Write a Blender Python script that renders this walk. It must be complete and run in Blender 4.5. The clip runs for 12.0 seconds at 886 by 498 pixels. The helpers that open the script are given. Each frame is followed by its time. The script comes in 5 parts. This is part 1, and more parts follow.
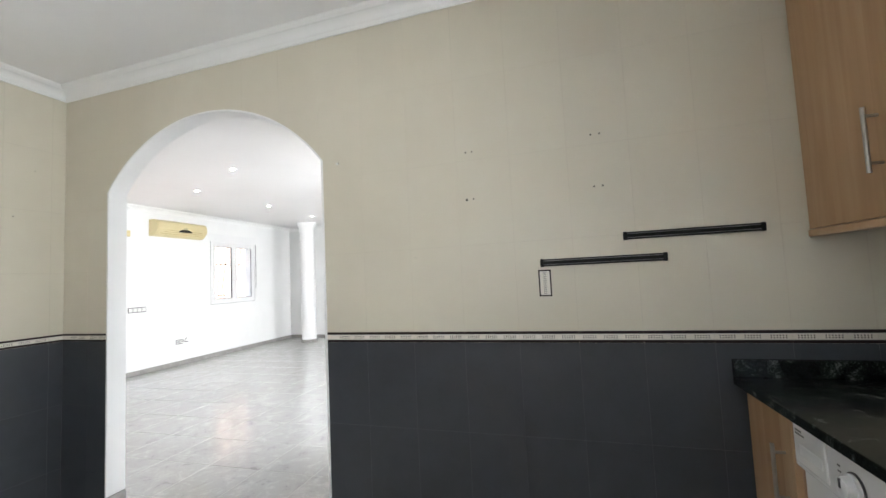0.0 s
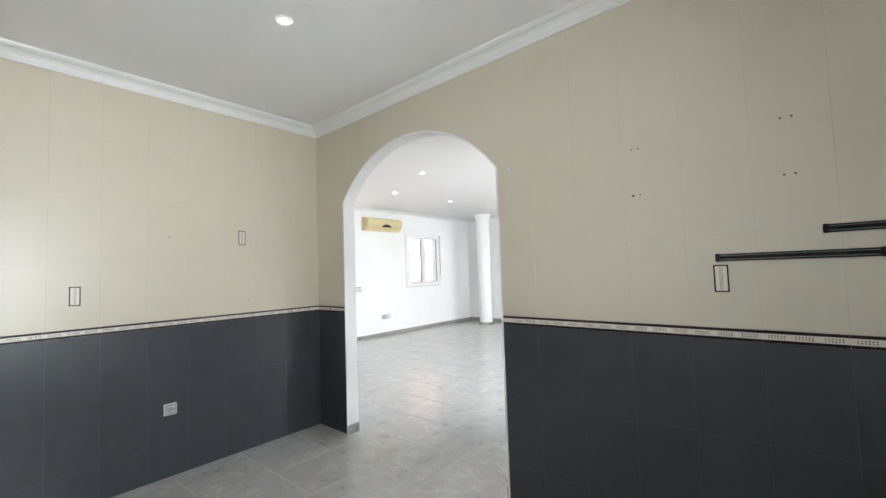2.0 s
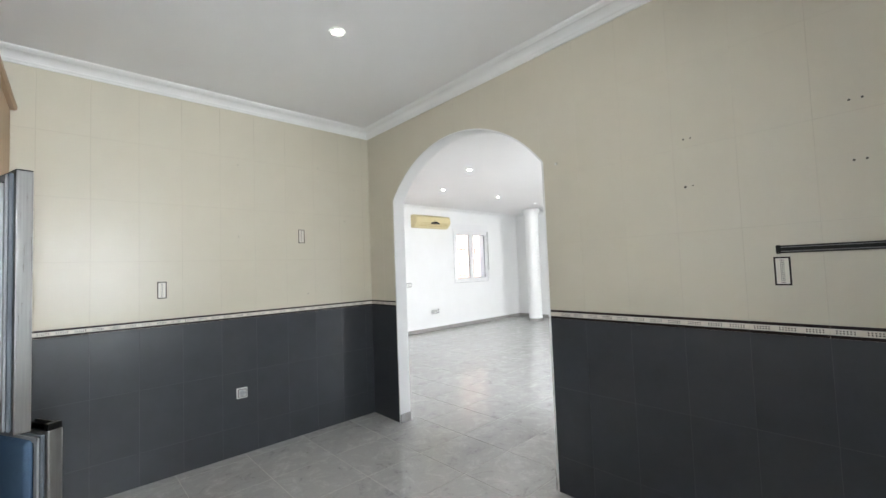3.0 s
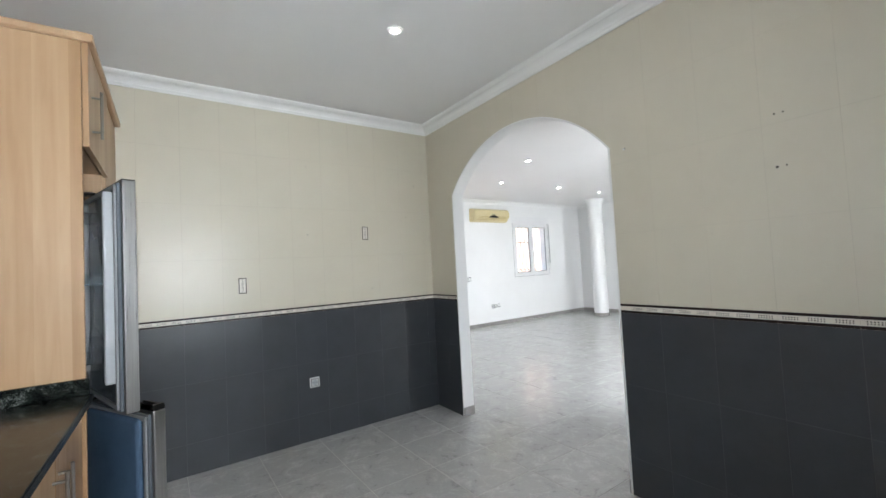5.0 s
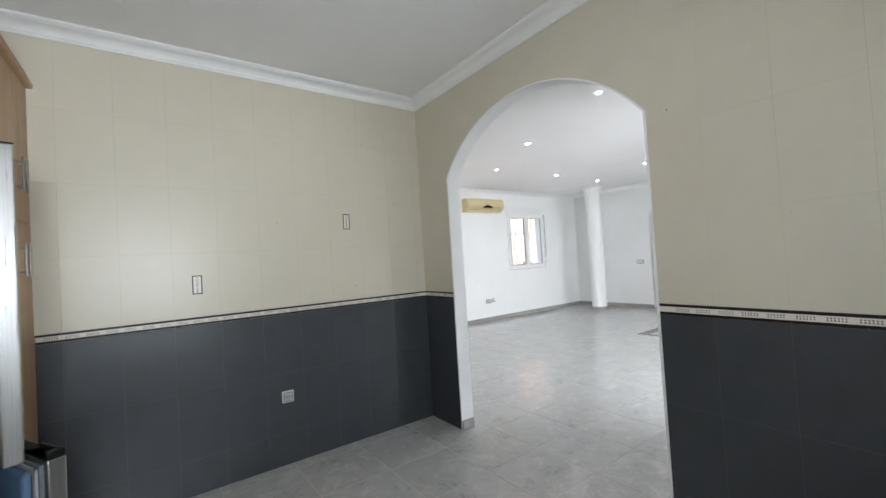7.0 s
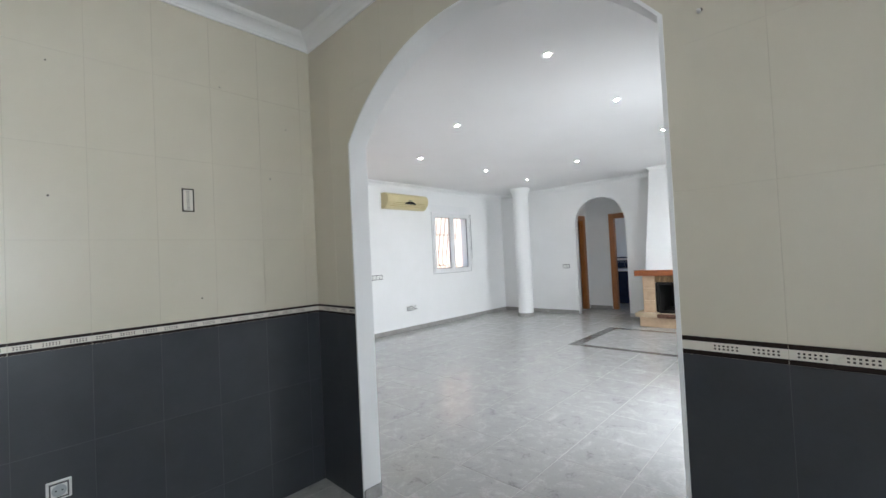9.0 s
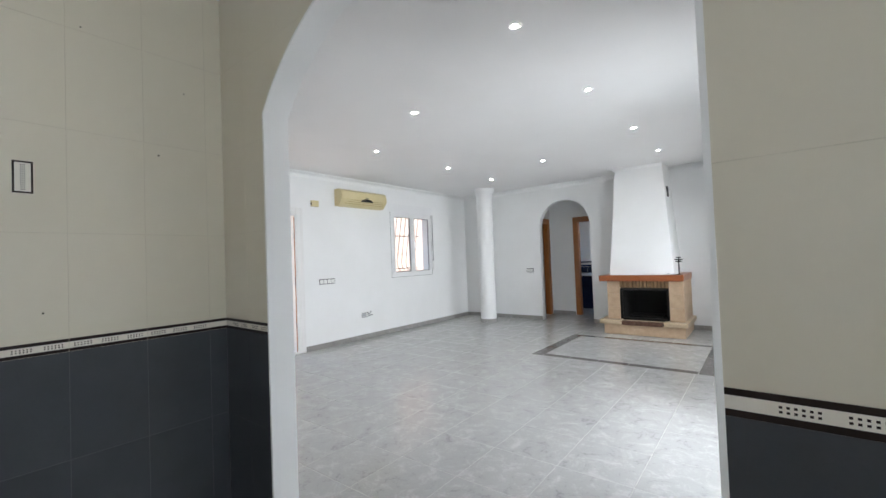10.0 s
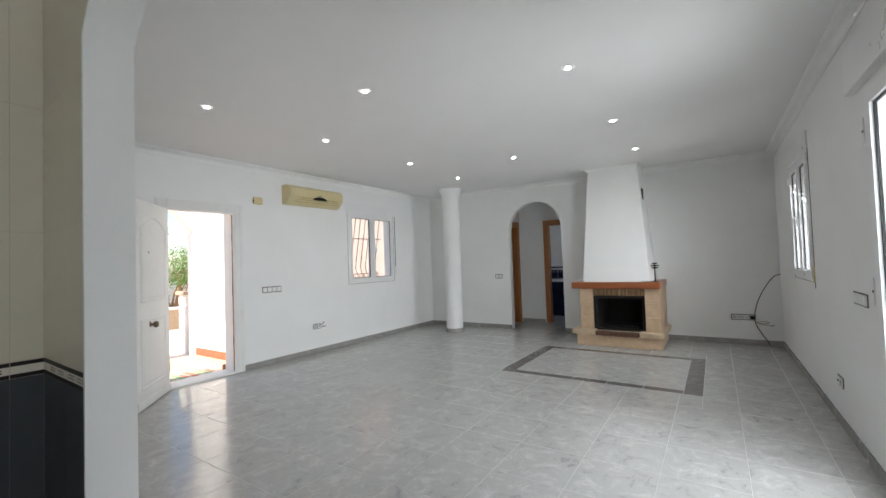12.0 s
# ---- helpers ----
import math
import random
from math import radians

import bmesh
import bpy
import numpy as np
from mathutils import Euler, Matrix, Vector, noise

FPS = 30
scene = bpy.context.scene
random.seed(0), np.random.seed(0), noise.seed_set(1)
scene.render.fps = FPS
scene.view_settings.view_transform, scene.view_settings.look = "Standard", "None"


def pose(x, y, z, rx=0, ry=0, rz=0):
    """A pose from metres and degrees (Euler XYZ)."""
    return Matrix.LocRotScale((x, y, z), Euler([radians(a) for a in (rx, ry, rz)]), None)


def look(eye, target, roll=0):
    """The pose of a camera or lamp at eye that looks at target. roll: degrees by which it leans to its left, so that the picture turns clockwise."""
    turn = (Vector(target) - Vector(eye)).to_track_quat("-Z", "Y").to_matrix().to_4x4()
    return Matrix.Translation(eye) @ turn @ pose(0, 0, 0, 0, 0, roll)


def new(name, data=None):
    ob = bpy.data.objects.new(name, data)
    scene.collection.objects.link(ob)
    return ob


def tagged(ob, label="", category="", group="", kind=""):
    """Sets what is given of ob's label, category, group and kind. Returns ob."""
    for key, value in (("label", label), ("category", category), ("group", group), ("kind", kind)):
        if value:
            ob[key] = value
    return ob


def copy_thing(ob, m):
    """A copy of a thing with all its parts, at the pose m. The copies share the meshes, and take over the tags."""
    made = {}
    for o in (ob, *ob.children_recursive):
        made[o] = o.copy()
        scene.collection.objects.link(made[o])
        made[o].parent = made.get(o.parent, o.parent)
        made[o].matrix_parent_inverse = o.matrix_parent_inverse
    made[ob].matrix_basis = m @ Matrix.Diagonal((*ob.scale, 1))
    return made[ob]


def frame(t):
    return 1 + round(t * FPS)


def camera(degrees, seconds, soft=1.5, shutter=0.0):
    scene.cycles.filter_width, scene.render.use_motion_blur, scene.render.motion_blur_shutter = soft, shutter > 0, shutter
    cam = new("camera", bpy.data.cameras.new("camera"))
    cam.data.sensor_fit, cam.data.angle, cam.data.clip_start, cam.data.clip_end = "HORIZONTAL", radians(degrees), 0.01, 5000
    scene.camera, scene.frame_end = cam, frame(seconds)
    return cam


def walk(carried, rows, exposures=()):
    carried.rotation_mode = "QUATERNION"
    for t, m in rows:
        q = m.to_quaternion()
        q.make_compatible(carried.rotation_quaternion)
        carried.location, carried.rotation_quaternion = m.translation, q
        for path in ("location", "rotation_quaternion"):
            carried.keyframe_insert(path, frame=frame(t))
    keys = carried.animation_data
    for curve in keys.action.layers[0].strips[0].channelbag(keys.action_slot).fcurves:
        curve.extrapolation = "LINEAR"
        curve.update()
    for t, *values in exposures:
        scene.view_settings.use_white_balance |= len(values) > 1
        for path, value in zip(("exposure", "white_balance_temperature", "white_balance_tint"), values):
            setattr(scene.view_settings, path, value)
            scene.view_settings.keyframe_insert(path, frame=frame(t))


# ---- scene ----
cam = camera(94.6, 12.0)
PATH = [
    (0, (0.141, -0.163, 1.328), (-0.409, 1.755, 1.465), -2.7),
    (0.5, (0.177, -0.276, 1.345), (-0.601, 1.562, 1.473), -2.6),
    (1, (0.201, -0.328, 1.352), (-0.776, 1.412, 1.475), -2.4),
    (1.5, (0.244, -0.377, 1.353), (-0.912, 1.251, 1.468), -2.1),
    (2, (0.286, -0.405, 1.352), (-0.997, 1.125, 1.459), -1.9),
    (2.5, (0.316, -0.431, 1.348), (-1.069, 1.008, 1.447), -2.0),
    (3, (0.34, -0.452, 1.342), (-1.116, 0.916, 1.44), -2.2),
    (5, (0.319, -0.457, 1.339), (-1.317, 0.69, 1.423), -3.0),
    (5.5, (0.27, -0.43, 1.336), (-1.388, 0.687, 1.408), -3.2),
    (6, (0.166, -0.402, 1.339), (-1.496, 0.709, 1.399), -3.4),
    (6.5, (0.035, -0.335, 1.345), (-1.608, 0.804, 1.396), -3.6),
    (7, (-0.091, -0.208, 1.338), (-1.7, 0.978, 1.387), -3.5),
    (8.8, (-0.692, 0.355, 1.316), (-2.079, 1.795, 1.366), -3.1),
    (9, (-0.736, 0.435, 1.318), (-2.099, 1.898, 1.362), -2.8),
    (9.5, (-0.86, 0.679, 1.327), (-2.158, 2.2, 1.379), -2.5),
    (10, (-0.972, 0.84, 1.317), (-2.204, 2.415, 1.366), -2.2),
    (10.5, (-1.140, 1.021, 1.334), (-2.310, 2.641, 1.391), -2.1),
    (11, (-1.208, 1.137, 1.325), (-2.332, 2.785, 1.386), -2.0),
    (11.5, (-1.247, 1.262, 1.328), (-2.344, 2.933, 1.388), -2.0),
    (12, (-1.256, 1.378, 1.332), (-2.363, 3.042, 1.395), -2.0),
]
walk(cam, [(t, look(eye, target, roll)) for t, eye, target, roll in PATH], exposures=[
    (0, 1.97, 6600, 12), (1, 1.9, 6550, 11.5), (2.5, 1.78, 6550, 11), (5, 1.62, 6400, 11), (7, 1.48, 6400, 11),
    (9, 1.32, 6300, 10.5), (10, 1.22, 6350, 10.8), (10.5, 1.14, 6400, 10.8), (11, 1.07, 6450, 10.3), (12, 0.78, 6550, 10)])

# ---- world, sun, large lights ----
world = bpy.data.worlds.new("world")
scene.world = world
world.use_nodes = True
wn = world.node_tree.nodes
sky = wn.new("ShaderNodeTexSky")
sky.sky_type, sky.sun_disc = "NISHITA", False
sky.sun_elevation, sky.sun_rotation = radians(54), radians(166)
world.node_tree.links.new(sky.outputs[0], wn["Background"].inputs[0])
wn["Background"].inputs[1].default_value = 0.15
sun_data = bpy.data.lights.new("sun", "SUN")
sun_data.energy, sun_data.angle, sun_data.color = 5.0, radians(0.5), (1.0, 0.95, 0.87)
new("sun", sun_data).matrix_world = look((0.9, -8, 11.5), (0, 0, 0))


def window_light(name, eye, target, w, h, watts, color, spread=180):
    """Sky light that comes in through an opening."""
    data = bpy.data.lights.new(name, "AREA")
    data.shape, data.size, data.size_y, data.energy, data.color = "RECTANGLE", w, h, watts, color
    data.spread = radians(spread)
    new(name, data).matrix_world = look(eye, target)


window_light("sky_light_terrace", (-0.34, 3.8, 1.15), (-3.4, 5.4, 0.4), 1.4, 2.0, 29, (0.91, 0.97, 1.0), 140)
window_light("sky_light_side", (-0.445, 6.84, 1.65), (-4, 7.1, 0.6), 0.95, 1.1, 11, (0.92, 0.975, 1.0), 110)
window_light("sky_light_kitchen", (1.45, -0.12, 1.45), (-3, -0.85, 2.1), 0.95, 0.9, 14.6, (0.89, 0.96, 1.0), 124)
# added fill for the arched wall, set in the invented back opening
window_light("back_fill_light", (-0.45, -1.36, 1.55), (-0.6, 3, 1.9), 1.0, 0.9, 0.55, (0.89, 0.96, 1.0), 160)

# ---- materials ----
def material(name, base, rough=0.5, metal=0.0):
    m = bpy.data.materials.new(name)
    m.use_nodes = True
    b = m.node_tree.nodes["Principled BSDF"]
    b.inputs["Base Color"].default_value = (*base, 1)
    b.inputs["Roughness"].default_value = rough
    b.inputs["Metallic"].default_value = metal
    return m


def node(m, kind, **values):
    n = m.node_tree.nodes.new(kind)
    for key, value in values.items():
        n.inputs[key].default_value = value
    return n


def link(m, a, b):
    m.node_tree.links.new(a, b)


def coords(m, scale=(1, 1, 1), shift=True):
    """Object coordinates, moved by the object's own random number so that alike pieces differ."""
    tc = node(m, "ShaderNodeTexCoord")
    mp = node(m, "ShaderNodeMapping", Scale=scale)
    link(m, tc.outputs["Object"], mp.inputs["Vector"])
    if shift:
        oi = node(m, "ShaderNodeObjectInfo")
        mul = node(m, "ShaderNodeMath")
        mul.operation = "MULTIPLY"
        mul.inputs[1].default_value = 37.0
        link(m, oi.outputs["Random"], mul.inputs[0])
        link(m, mul.outputs[0], mp.inputs["Location"])
    return mp.outputs["Vector"]


def ramp(m, factor, stops):
    r = node(m, "ShaderNodeValToRGB")
    e = r.color_ramp.elements
    while len(e) < len(stops):
        e.new(0.5)
    for el, (p, c) in zip(e, stops):
        el.position, el.color = p, (*c, 1)
    link(m, factor, r.inputs[0])
    return r.outputs[0]


def mottled(name, a, b, scale, rough, metal=0.0, bump=0.0, fine=60.0, stretch=(1, 1, 1), rough_var=0.08, shift=True):
    """A surface between two tones at two scales, with uneven gloss and fine relief."""
    m = material(name, a, rough, metal)
    bsdf = m.node_tree.nodes["Principled BSDF"]
    v = coords(m, stretch, shift)
    n1 = node(m, "ShaderNodeTexNoise", Scale=scale, Detail=6.0, Roughness=0.6)
    n2 = node(m, "ShaderNodeTexNoise", Scale=fine, Detail=3.0)
    link(m, v, n1.inputs["Vector"])
    link(m, v, n2.inputs["Vector"])
    mix = node(m, "ShaderNodeMath")
    mix.operation = "MULTIPLY_ADD"
    mix.inputs[1].default_value = 0.25
    link(m, n2.outputs[0], mix.inputs[0])
    link(m, n1.outputs[0], mix.inputs[2])
    link(m, ramp(m, mix.outputs[0], [(0.35, a), (0.85, b)]), bsdf.inputs["Base Color"])
    rr = node(m, "ShaderNodeMapRange")
    rr.inputs["To Min"].default_value, rr.inputs["To Max"].default_value = max(rough - rough_var, 0.02), rough + rough_var
    link(m, n1.outputs[0], rr.inputs["Value"])
    link(m, rr.outputs[0], bsdf.inputs["Roughness"])
    if bump:
        bp = node(m, "ShaderNodeBump", Strength=bump, Distance=0.002)
        link(m, n2.outputs[0], bp.inputs["Height"])
        link(m, bp.outputs[0], bsdf.inputs["Normal"])
    return m


def staved_wood(name, tones, rough=0.38, width=0.085):
    """Upright staves of alike tones with fine grain along z."""
    m = material(name, tones[0], rough)
    bsdf = m.node_tree.nodes["Principled BSDF"]
    tc = node(m, "ShaderNodeTexCoord")
    sep = node(m, "ShaderNodeSeparateXYZ")
    link(m, tc.outputs["Object"], sep.inputs[0])
    add = node(m, "ShaderNodeMath")
    add.operation = "ADD"
    link(m, sep.outputs["X"], add.inputs[0])
    link(m, sep.outputs["Y"], add.inputs[1])
    div = node(m, "ShaderNodeMath")
    div.operation = "DIVIDE"
    div.inputs[1].default_value = width
    link(m, add.outputs[0], div.inputs[0])
    floor_ = node(m, "ShaderNodeMath")
    floor_.operation = "FLOOR"
    link(m, div.outputs[0], floor_.inputs[0])
    wn_ = node(m, "ShaderNodeTexWhiteNoise")
    wn_.noise_dimensions = "1D"
    link(m, floor_.outputs[0], wn_.inputs["W"])
    mp = node(m, "ShaderNodeMapping", Scale=(26, 26, 1.6))
    link(m, tc.outputs["Object"], mp.inputs["Vector"])
    grain = node(m, "ShaderNodeTexNoise", Scale=1.0, Detail=5.0, Distortion=0.6)
    link(m, mp.outputs[0], grain.inputs["Vector"])
    mix = node(m, "ShaderNodeMath")
    mix.operation = "MULTIPLY_ADD"
    mix.inputs[1].default_value = 0.45
    link(m, wn_.outputs["Value"], mix.inputs[0])
    half = node(m, "ShaderNodeMath")
    half.operation = "MULTIPLY"
    half.inputs[1].default_value = 0.75
    link(m, grain.outputs[0], half.inputs[0])
    link(m, half.outputs[0], mix.inputs[2])
    link(m, ramp(m, mix.outputs[0], [(0.2, tones[0]), (0.5, tones[1]), (0.85, tones[2])]), bsdf.inputs["Base Color"])
    bp = node(m, "ShaderNodeBump", Strength=0.05, Distance=0.001)
    link(m, grain.outputs[0], bp.inputs["Height"])
    link(m, bp.outputs[0], bsdf.inputs["Normal"])
    return m


def glass(name, tint=(1, 1, 1), rough=0.0):
    m = material(name, tint, rough)
    b = m.node_tree.nodes["Principled BSDF"]
    b.inputs["Transmission Weight"].default_value = 1.0
    b.inputs["IOR"].default_value = 1.45
    return m


def glow(name, color, strength):
    m = material(name, color)
    b = m.node_tree.nodes["Principled BSDF"]
    b.inputs["Emission Color"].default_value = (*color, 1)
    b.inputs["Emission Strength"].default_value = strength
    return m


WHITE = mottled("white_wall_paint", (0.80, 0.80, 0.79), (0.85, 0.85, 0.845), 1.6, 0.75, bump=0.12, fine=160, shift=False)
CEIL = mottled("ceiling_paint", (0.80, 0.795, 0.79), (0.84, 0.835, 0.83), 1.2, 0.8, bump=0.06, fine=140, shift=False)
PLASTER = mottled("plaster_moulding", (0.82, 0.82, 0.81), (0.86, 0.86, 0.85), 3.0, 0.6, shift=False)
BEIGE = mottled("beige_glazed_tile", (0.615, 0.567, 0.462), (0.632, 0.584, 0.478), 3.0, 0.34, fine=90, rough_var=0.02)
DARK = mottled("charcoal_tile", (0.041, 0.045, 0.052), (0.053, 0.058, 0.067), 6.0, 0.34, bump=0.06, fine=120, rough_var=0.06)
DARK.node_tree.nodes["Principled BSDF"].inputs["Specular IOR Level"].default_value = 0.45
GROUT = mottled("wall_grout", (0.50, 0.45, 0.36), (0.56, 0.51, 0.42), 9.0, 0.9, shift=False)
BAND_W = mottled("band_cream", (0.68, 0.64, 0.56), (0.75, 0.71, 0.63), 14.0, 0.3)
BAND_D = mottled("band_brown", (0.013, 0.008, 0.007), (0.024, 0.015, 0.013), 20.0, 0.4)


def marbled(name, dark, mid, light, scale, rough, spec):
    """Cloudy stone-look glaze: swirled drifts, thin darker veins, fine grain and slightly uneven gloss."""
    m = material(name, mid, rough)
    bsdf = m.node_tree.nodes["Principled BSDF"]
    bsdf.inputs["Specular IOR Level"].default_value = spec
    v = coords(m)
    cloud = node(m, "ShaderNodeTexNoise", Scale=scale, Detail=9.0, Roughness=0.7, Distortion=0.9)
    grain = node(m, "ShaderNodeTexNoise", Scale=scale * 9, Detail=4.0, Roughness=0.7)
    for n in (cloud, grain):
        link(m, v, n.inputs["Vector"])
    mix = node(m, "ShaderNodeMath")
    mix.operation = "MULTIPLY_ADD"
    mix.inputs[1].default_value = 0.35
    link(m, grain.outputs[0], mix.inputs[0])
    link(m, cloud.outputs[0], mix.inputs[2])
    link(m, ramp(m, mix.outputs[0], [(0.48, dark), (0.60, mid), (0.68, mid), (0.86, light)]), bsdf.inputs["Base Color"])
    rr = node(m, "ShaderNodeMapRange")
    rr.inputs["To Min"].default_value, rr.inputs["To Max"].default_value = rough - 0.05, rough + 0.07
    link(m, cloud.outputs[0], rr.inputs["Value"])
    link(m, rr.outputs[0], bsdf.inputs["Roughness"])
    bp = node(m, "ShaderNodeBump", Strength=0.035, Distance=0.002)
    link(m, cloud.outputs[0], bp.inputs["Height"])
    link(m, bp.outputs[0], bsdf.inputs["Normal"])
    return m


FLOOR_T = marbled("grey_marbled_floor_tile", (0.32, 0.318, 0.312), (0.455, 0.45, 0.44), (0.575, 0.57, 0.56), 7.0, 0.13, 0.7)
BAND_D.node_tree.nodes["Principled BSDF"].inputs["Specular IOR Level"].default_value = 0.2
FLOOR_G = mottled("floor_grout", (0.47, 0.46, 0.44), (0.53, 0.52, 0.495), 8.0, 0.85, shift=False)
BASE_T = mottled("baseboard_tile", (0.26, 0.25, 0.24), (0.38, 0.365, 0.35), 9.0, 0.25, fine=60)
RUG_T = marbled("taupe_border_tile", (0.085, 0.08, 0.077), (0.14, 0.132, 0.127), (0.21, 0.20, 0.192), 12.0, 0.2, 0.5)
BEECH = staved_wood("light_beech", ((0.34, 0.195, 0.095), (0.42, 0.26, 0.138), (0.50, 0.34, 0.20)), width=0.11)
BEECH_E = mottled("beech_edge", (0.43, 0.265, 0.15), (0.52, 0.345, 0.21), 8.0, 0.4, stretch=(3, 3, 0.5))
PINE_O = mottled("orange_varnished_wood", (0.29, 0.098, 0.023), (0.42, 0.16, 0.043), 5.0, 0.3, stretch=(8, 8, 0.7), fine=50)
MANTEL = mottled("mantel_wood", (0.21, 0.055, 0.016), (0.32, 0.10, 0.032), 5.0, 0.3, stretch=(0.8, 8, 8), fine=50)
STEEL = mottled("brushed_steel", (0.36, 0.36, 0.355), (0.46, 0.46, 0.45), 4.0, 0.3, 1.0, stretch=(40, 40, 1), fine=80)
NICKEL = mottled("satin_nickel", (0.33, 0.32, 0.30), (0.42, 0.41, 0.39), 8.0, 0.3, 1.0)
# white plastic standing in shade, darkened here in its colour
LINER = mottled("shaded_fridge_liner", (0.11, 0.13, 0.145), (0.15, 0.17, 0.19), 4.0, 0.2)
# the blue is a reflection on the freezer lining, painted into the colour
LINER_B = mottled("reflection_blue_liner", (0.075, 0.13, 0.21), (0.10, 0.17, 0.27), 4.0, 0.18)
SEAL_G = mottled("grey_fridge_gasket", (0.24, 0.25, 0.26), (0.31, 0.32, 0.33), 6.0, 0.45)
GASKET = mottled("white_plastic", (0.74, 0.75, 0.75), (0.80, 0.80, 0.80), 6.0, 0.4)
RIM_G = mottled("grey_fridge_plastic", (0.40, 0.42, 0.44), (0.46, 0.48, 0.50), 6.0, 0.35)
BLACK = mottled("black_plastic", (0.005, 0.005, 0.005), (0.010, 0.010, 0.010), 12.0, 0.35)
IRON = mottled("black_iron", (0.012, 0.011, 0.011), (0.03, 0.028, 0.026), 14.0, 0.55, 0.4)
ALU = mottled("white_lacquered_aluminium", (0.78, 0.78, 0.78), (0.83, 0.83, 0.83), 3.0, 0.3)
RUBBER = material("black_rubber_seal", (0.02, 0.02, 0.02), 0.7)
STRIP = mottled("dull_steel_strip", (0.20, 0.20, 0.20), (0.28, 0.28, 0.28), 8.0, 0.35, 1.0)
PLATE = mottled("white_switch_plastic", (0.74, 0.74, 0.72), (0.80, 0.80, 0.78), 10.0, 0.35)
PLATE_D = mottled("grey_switch_frame", (0.07, 0.07, 0.07), (0.11, 0.11, 0.11), 10.0, 0.4)
AC_Y = mottled("yellowed_plastic", (0.62, 0.52, 0.28), (0.70, 0.60, 0.35), 3.0, 0.4)
# darker copy of AC_Y: the louvres' shade is put into the colour
AC_D = mottled("yellowed_plastic_shade", (0.42, 0.31, 0.13), (0.50, 0.37, 0.17), 6.0, 0.5)
CREAM_ST = mottled("cream_limestone", (0.42, 0.29, 0.185), (0.56, 0.41, 0.275), 9.0, 0.55, bump=0.3, fine=80)
CREAM_LT = mottled("pale_limestone", (0.46, 0.35, 0.23), (0.57, 0.45, 0.31), 9.0, 0.5, bump=0.25, fine=80)
FIREBRICK = mottled("yellow_firebrick", (0.17, 0.10, 0.05), (0.28, 0.18, 0.09), 14.0, 0.8, bump=0.5)
SOOT = mottled("soot", (0.004, 0.004, 0.004), (0.011, 0.010, 0.009), 7.0, 0.9, bump=0.4)
EMBER_B = mottled("red_brown_brick", (0.07, 0.03, 0.02), (0.16, 0.08, 0.05), 12.0, 0.8, bump=0.5)
DOOR_W = mottled("white_door_paint", (0.76, 0.755, 0.74), (0.82, 0.815, 0.80), 4.0, 0.4)
BRASS = mottled("aged_brass", (0.13, 0.10, 0.06), (0.22, 0.17, 0.10), 10.0, 0.35, 1.0)
STUCCO = mottled("sunlit_white_stucco", (0.82, 0.80, 0.76), (0.87, 0.855, 0.82), 4.0, 0.9, bump=0.4, fine=60, shift=False)
PEACH = mottled("peach_stucco", (0.42, 0.345, 0.30), (0.48, 0.40, 0.355), 3.0, 0.9, bump=0.4, fine=60, shift=False)
TERRA = mottled("terracotta", (0.34, 0.105, 0.05), (0.43, 0.16, 0.08), 6.0, 0.6, bump=0.2)
# paler terracotta for the porch floor, bright sunlight put into the colour
TERRA_P = mottled("sunlit_terracotta", (0.58, 0.36, 0.25), (0.67, 0.45, 0.33), 6.0, 0.6, bump=0.2)
PAVE = mottled("pale_outdoor_paving", (0.70, 0.57, 0.47), (0.77, 0.65, 0.55), 5.0, 0.8, bump=0.2, shift=False)
SOIL = mottled("dry_soil", (0.16, 0.11, 0.07), (0.26, 0.19, 0.13), 4.0, 0.95, bump=0.5, shift=False)
LEAF = mottled("shrub_leaf", (0.10, 0.19, 0.03), (0.17, 0.30, 0.07), 3.0, 0.5)
STEM = mottled("bare_stem", (0.26, 0.15, 0.07), (0.38, 0.24, 0.13), 8.0, 0.8)
BLUE_T = mottled("navy_bathroom_tile", (0.008, 0.012, 0.035), (0.016, 0.022, 0.06), 6.0, 0.2)
CERAMIC = mottled("white_ceramic", (0.78, 0.78, 0.77), (0.82, 0.82, 0.81), 4.0, 0.12)
MAT_R = mottled("red_mat", (0.40, 0.14, 0.10), (0.50, 0.22, 0.16), 20.0, 0.95)
MAT_G = mottled("green_mat", (0.20, 0.27, 0.16), (0.28, 0.34, 0.22), 20.0, 0.95)
MAT_B = mottled("beige_mat", (0.52, 0.45, 0.35), (0.60, 0.53, 0.43), 20.0, 0.95)
PANE = glass("window_glass")
CLEAR = glass("clear_plastic", (0.80, 0.85, 0.89), 0.08)
BIN_RIM = mottled("frosted_bin_rim", (0.50, 0.53, 0.55), (0.62, 0.65, 0.67), 20.0, 0.15)
LAMP_G = glow("lit_lamp", (1.0, 0.96, 0.90), 125.0)
MARK = mottled("wall_plug_hole", (0.05, 0.045, 0.04), (0.10, 0.09, 0.08), 30.0, 0.9)
for m in (BLACK, IRON):
    m.node_tree.nodes["Principled BSDF"].inputs["Specular IOR Level"].default_value = 0.15
CABLE = material("black_cable", (0.02, 0.02, 0.02), 0.5)
CABLE_W = mottled("white_cable", (0.36, 0.35, 0.32), (0.46, 0.45, 0.42), 9.0, 0.5)


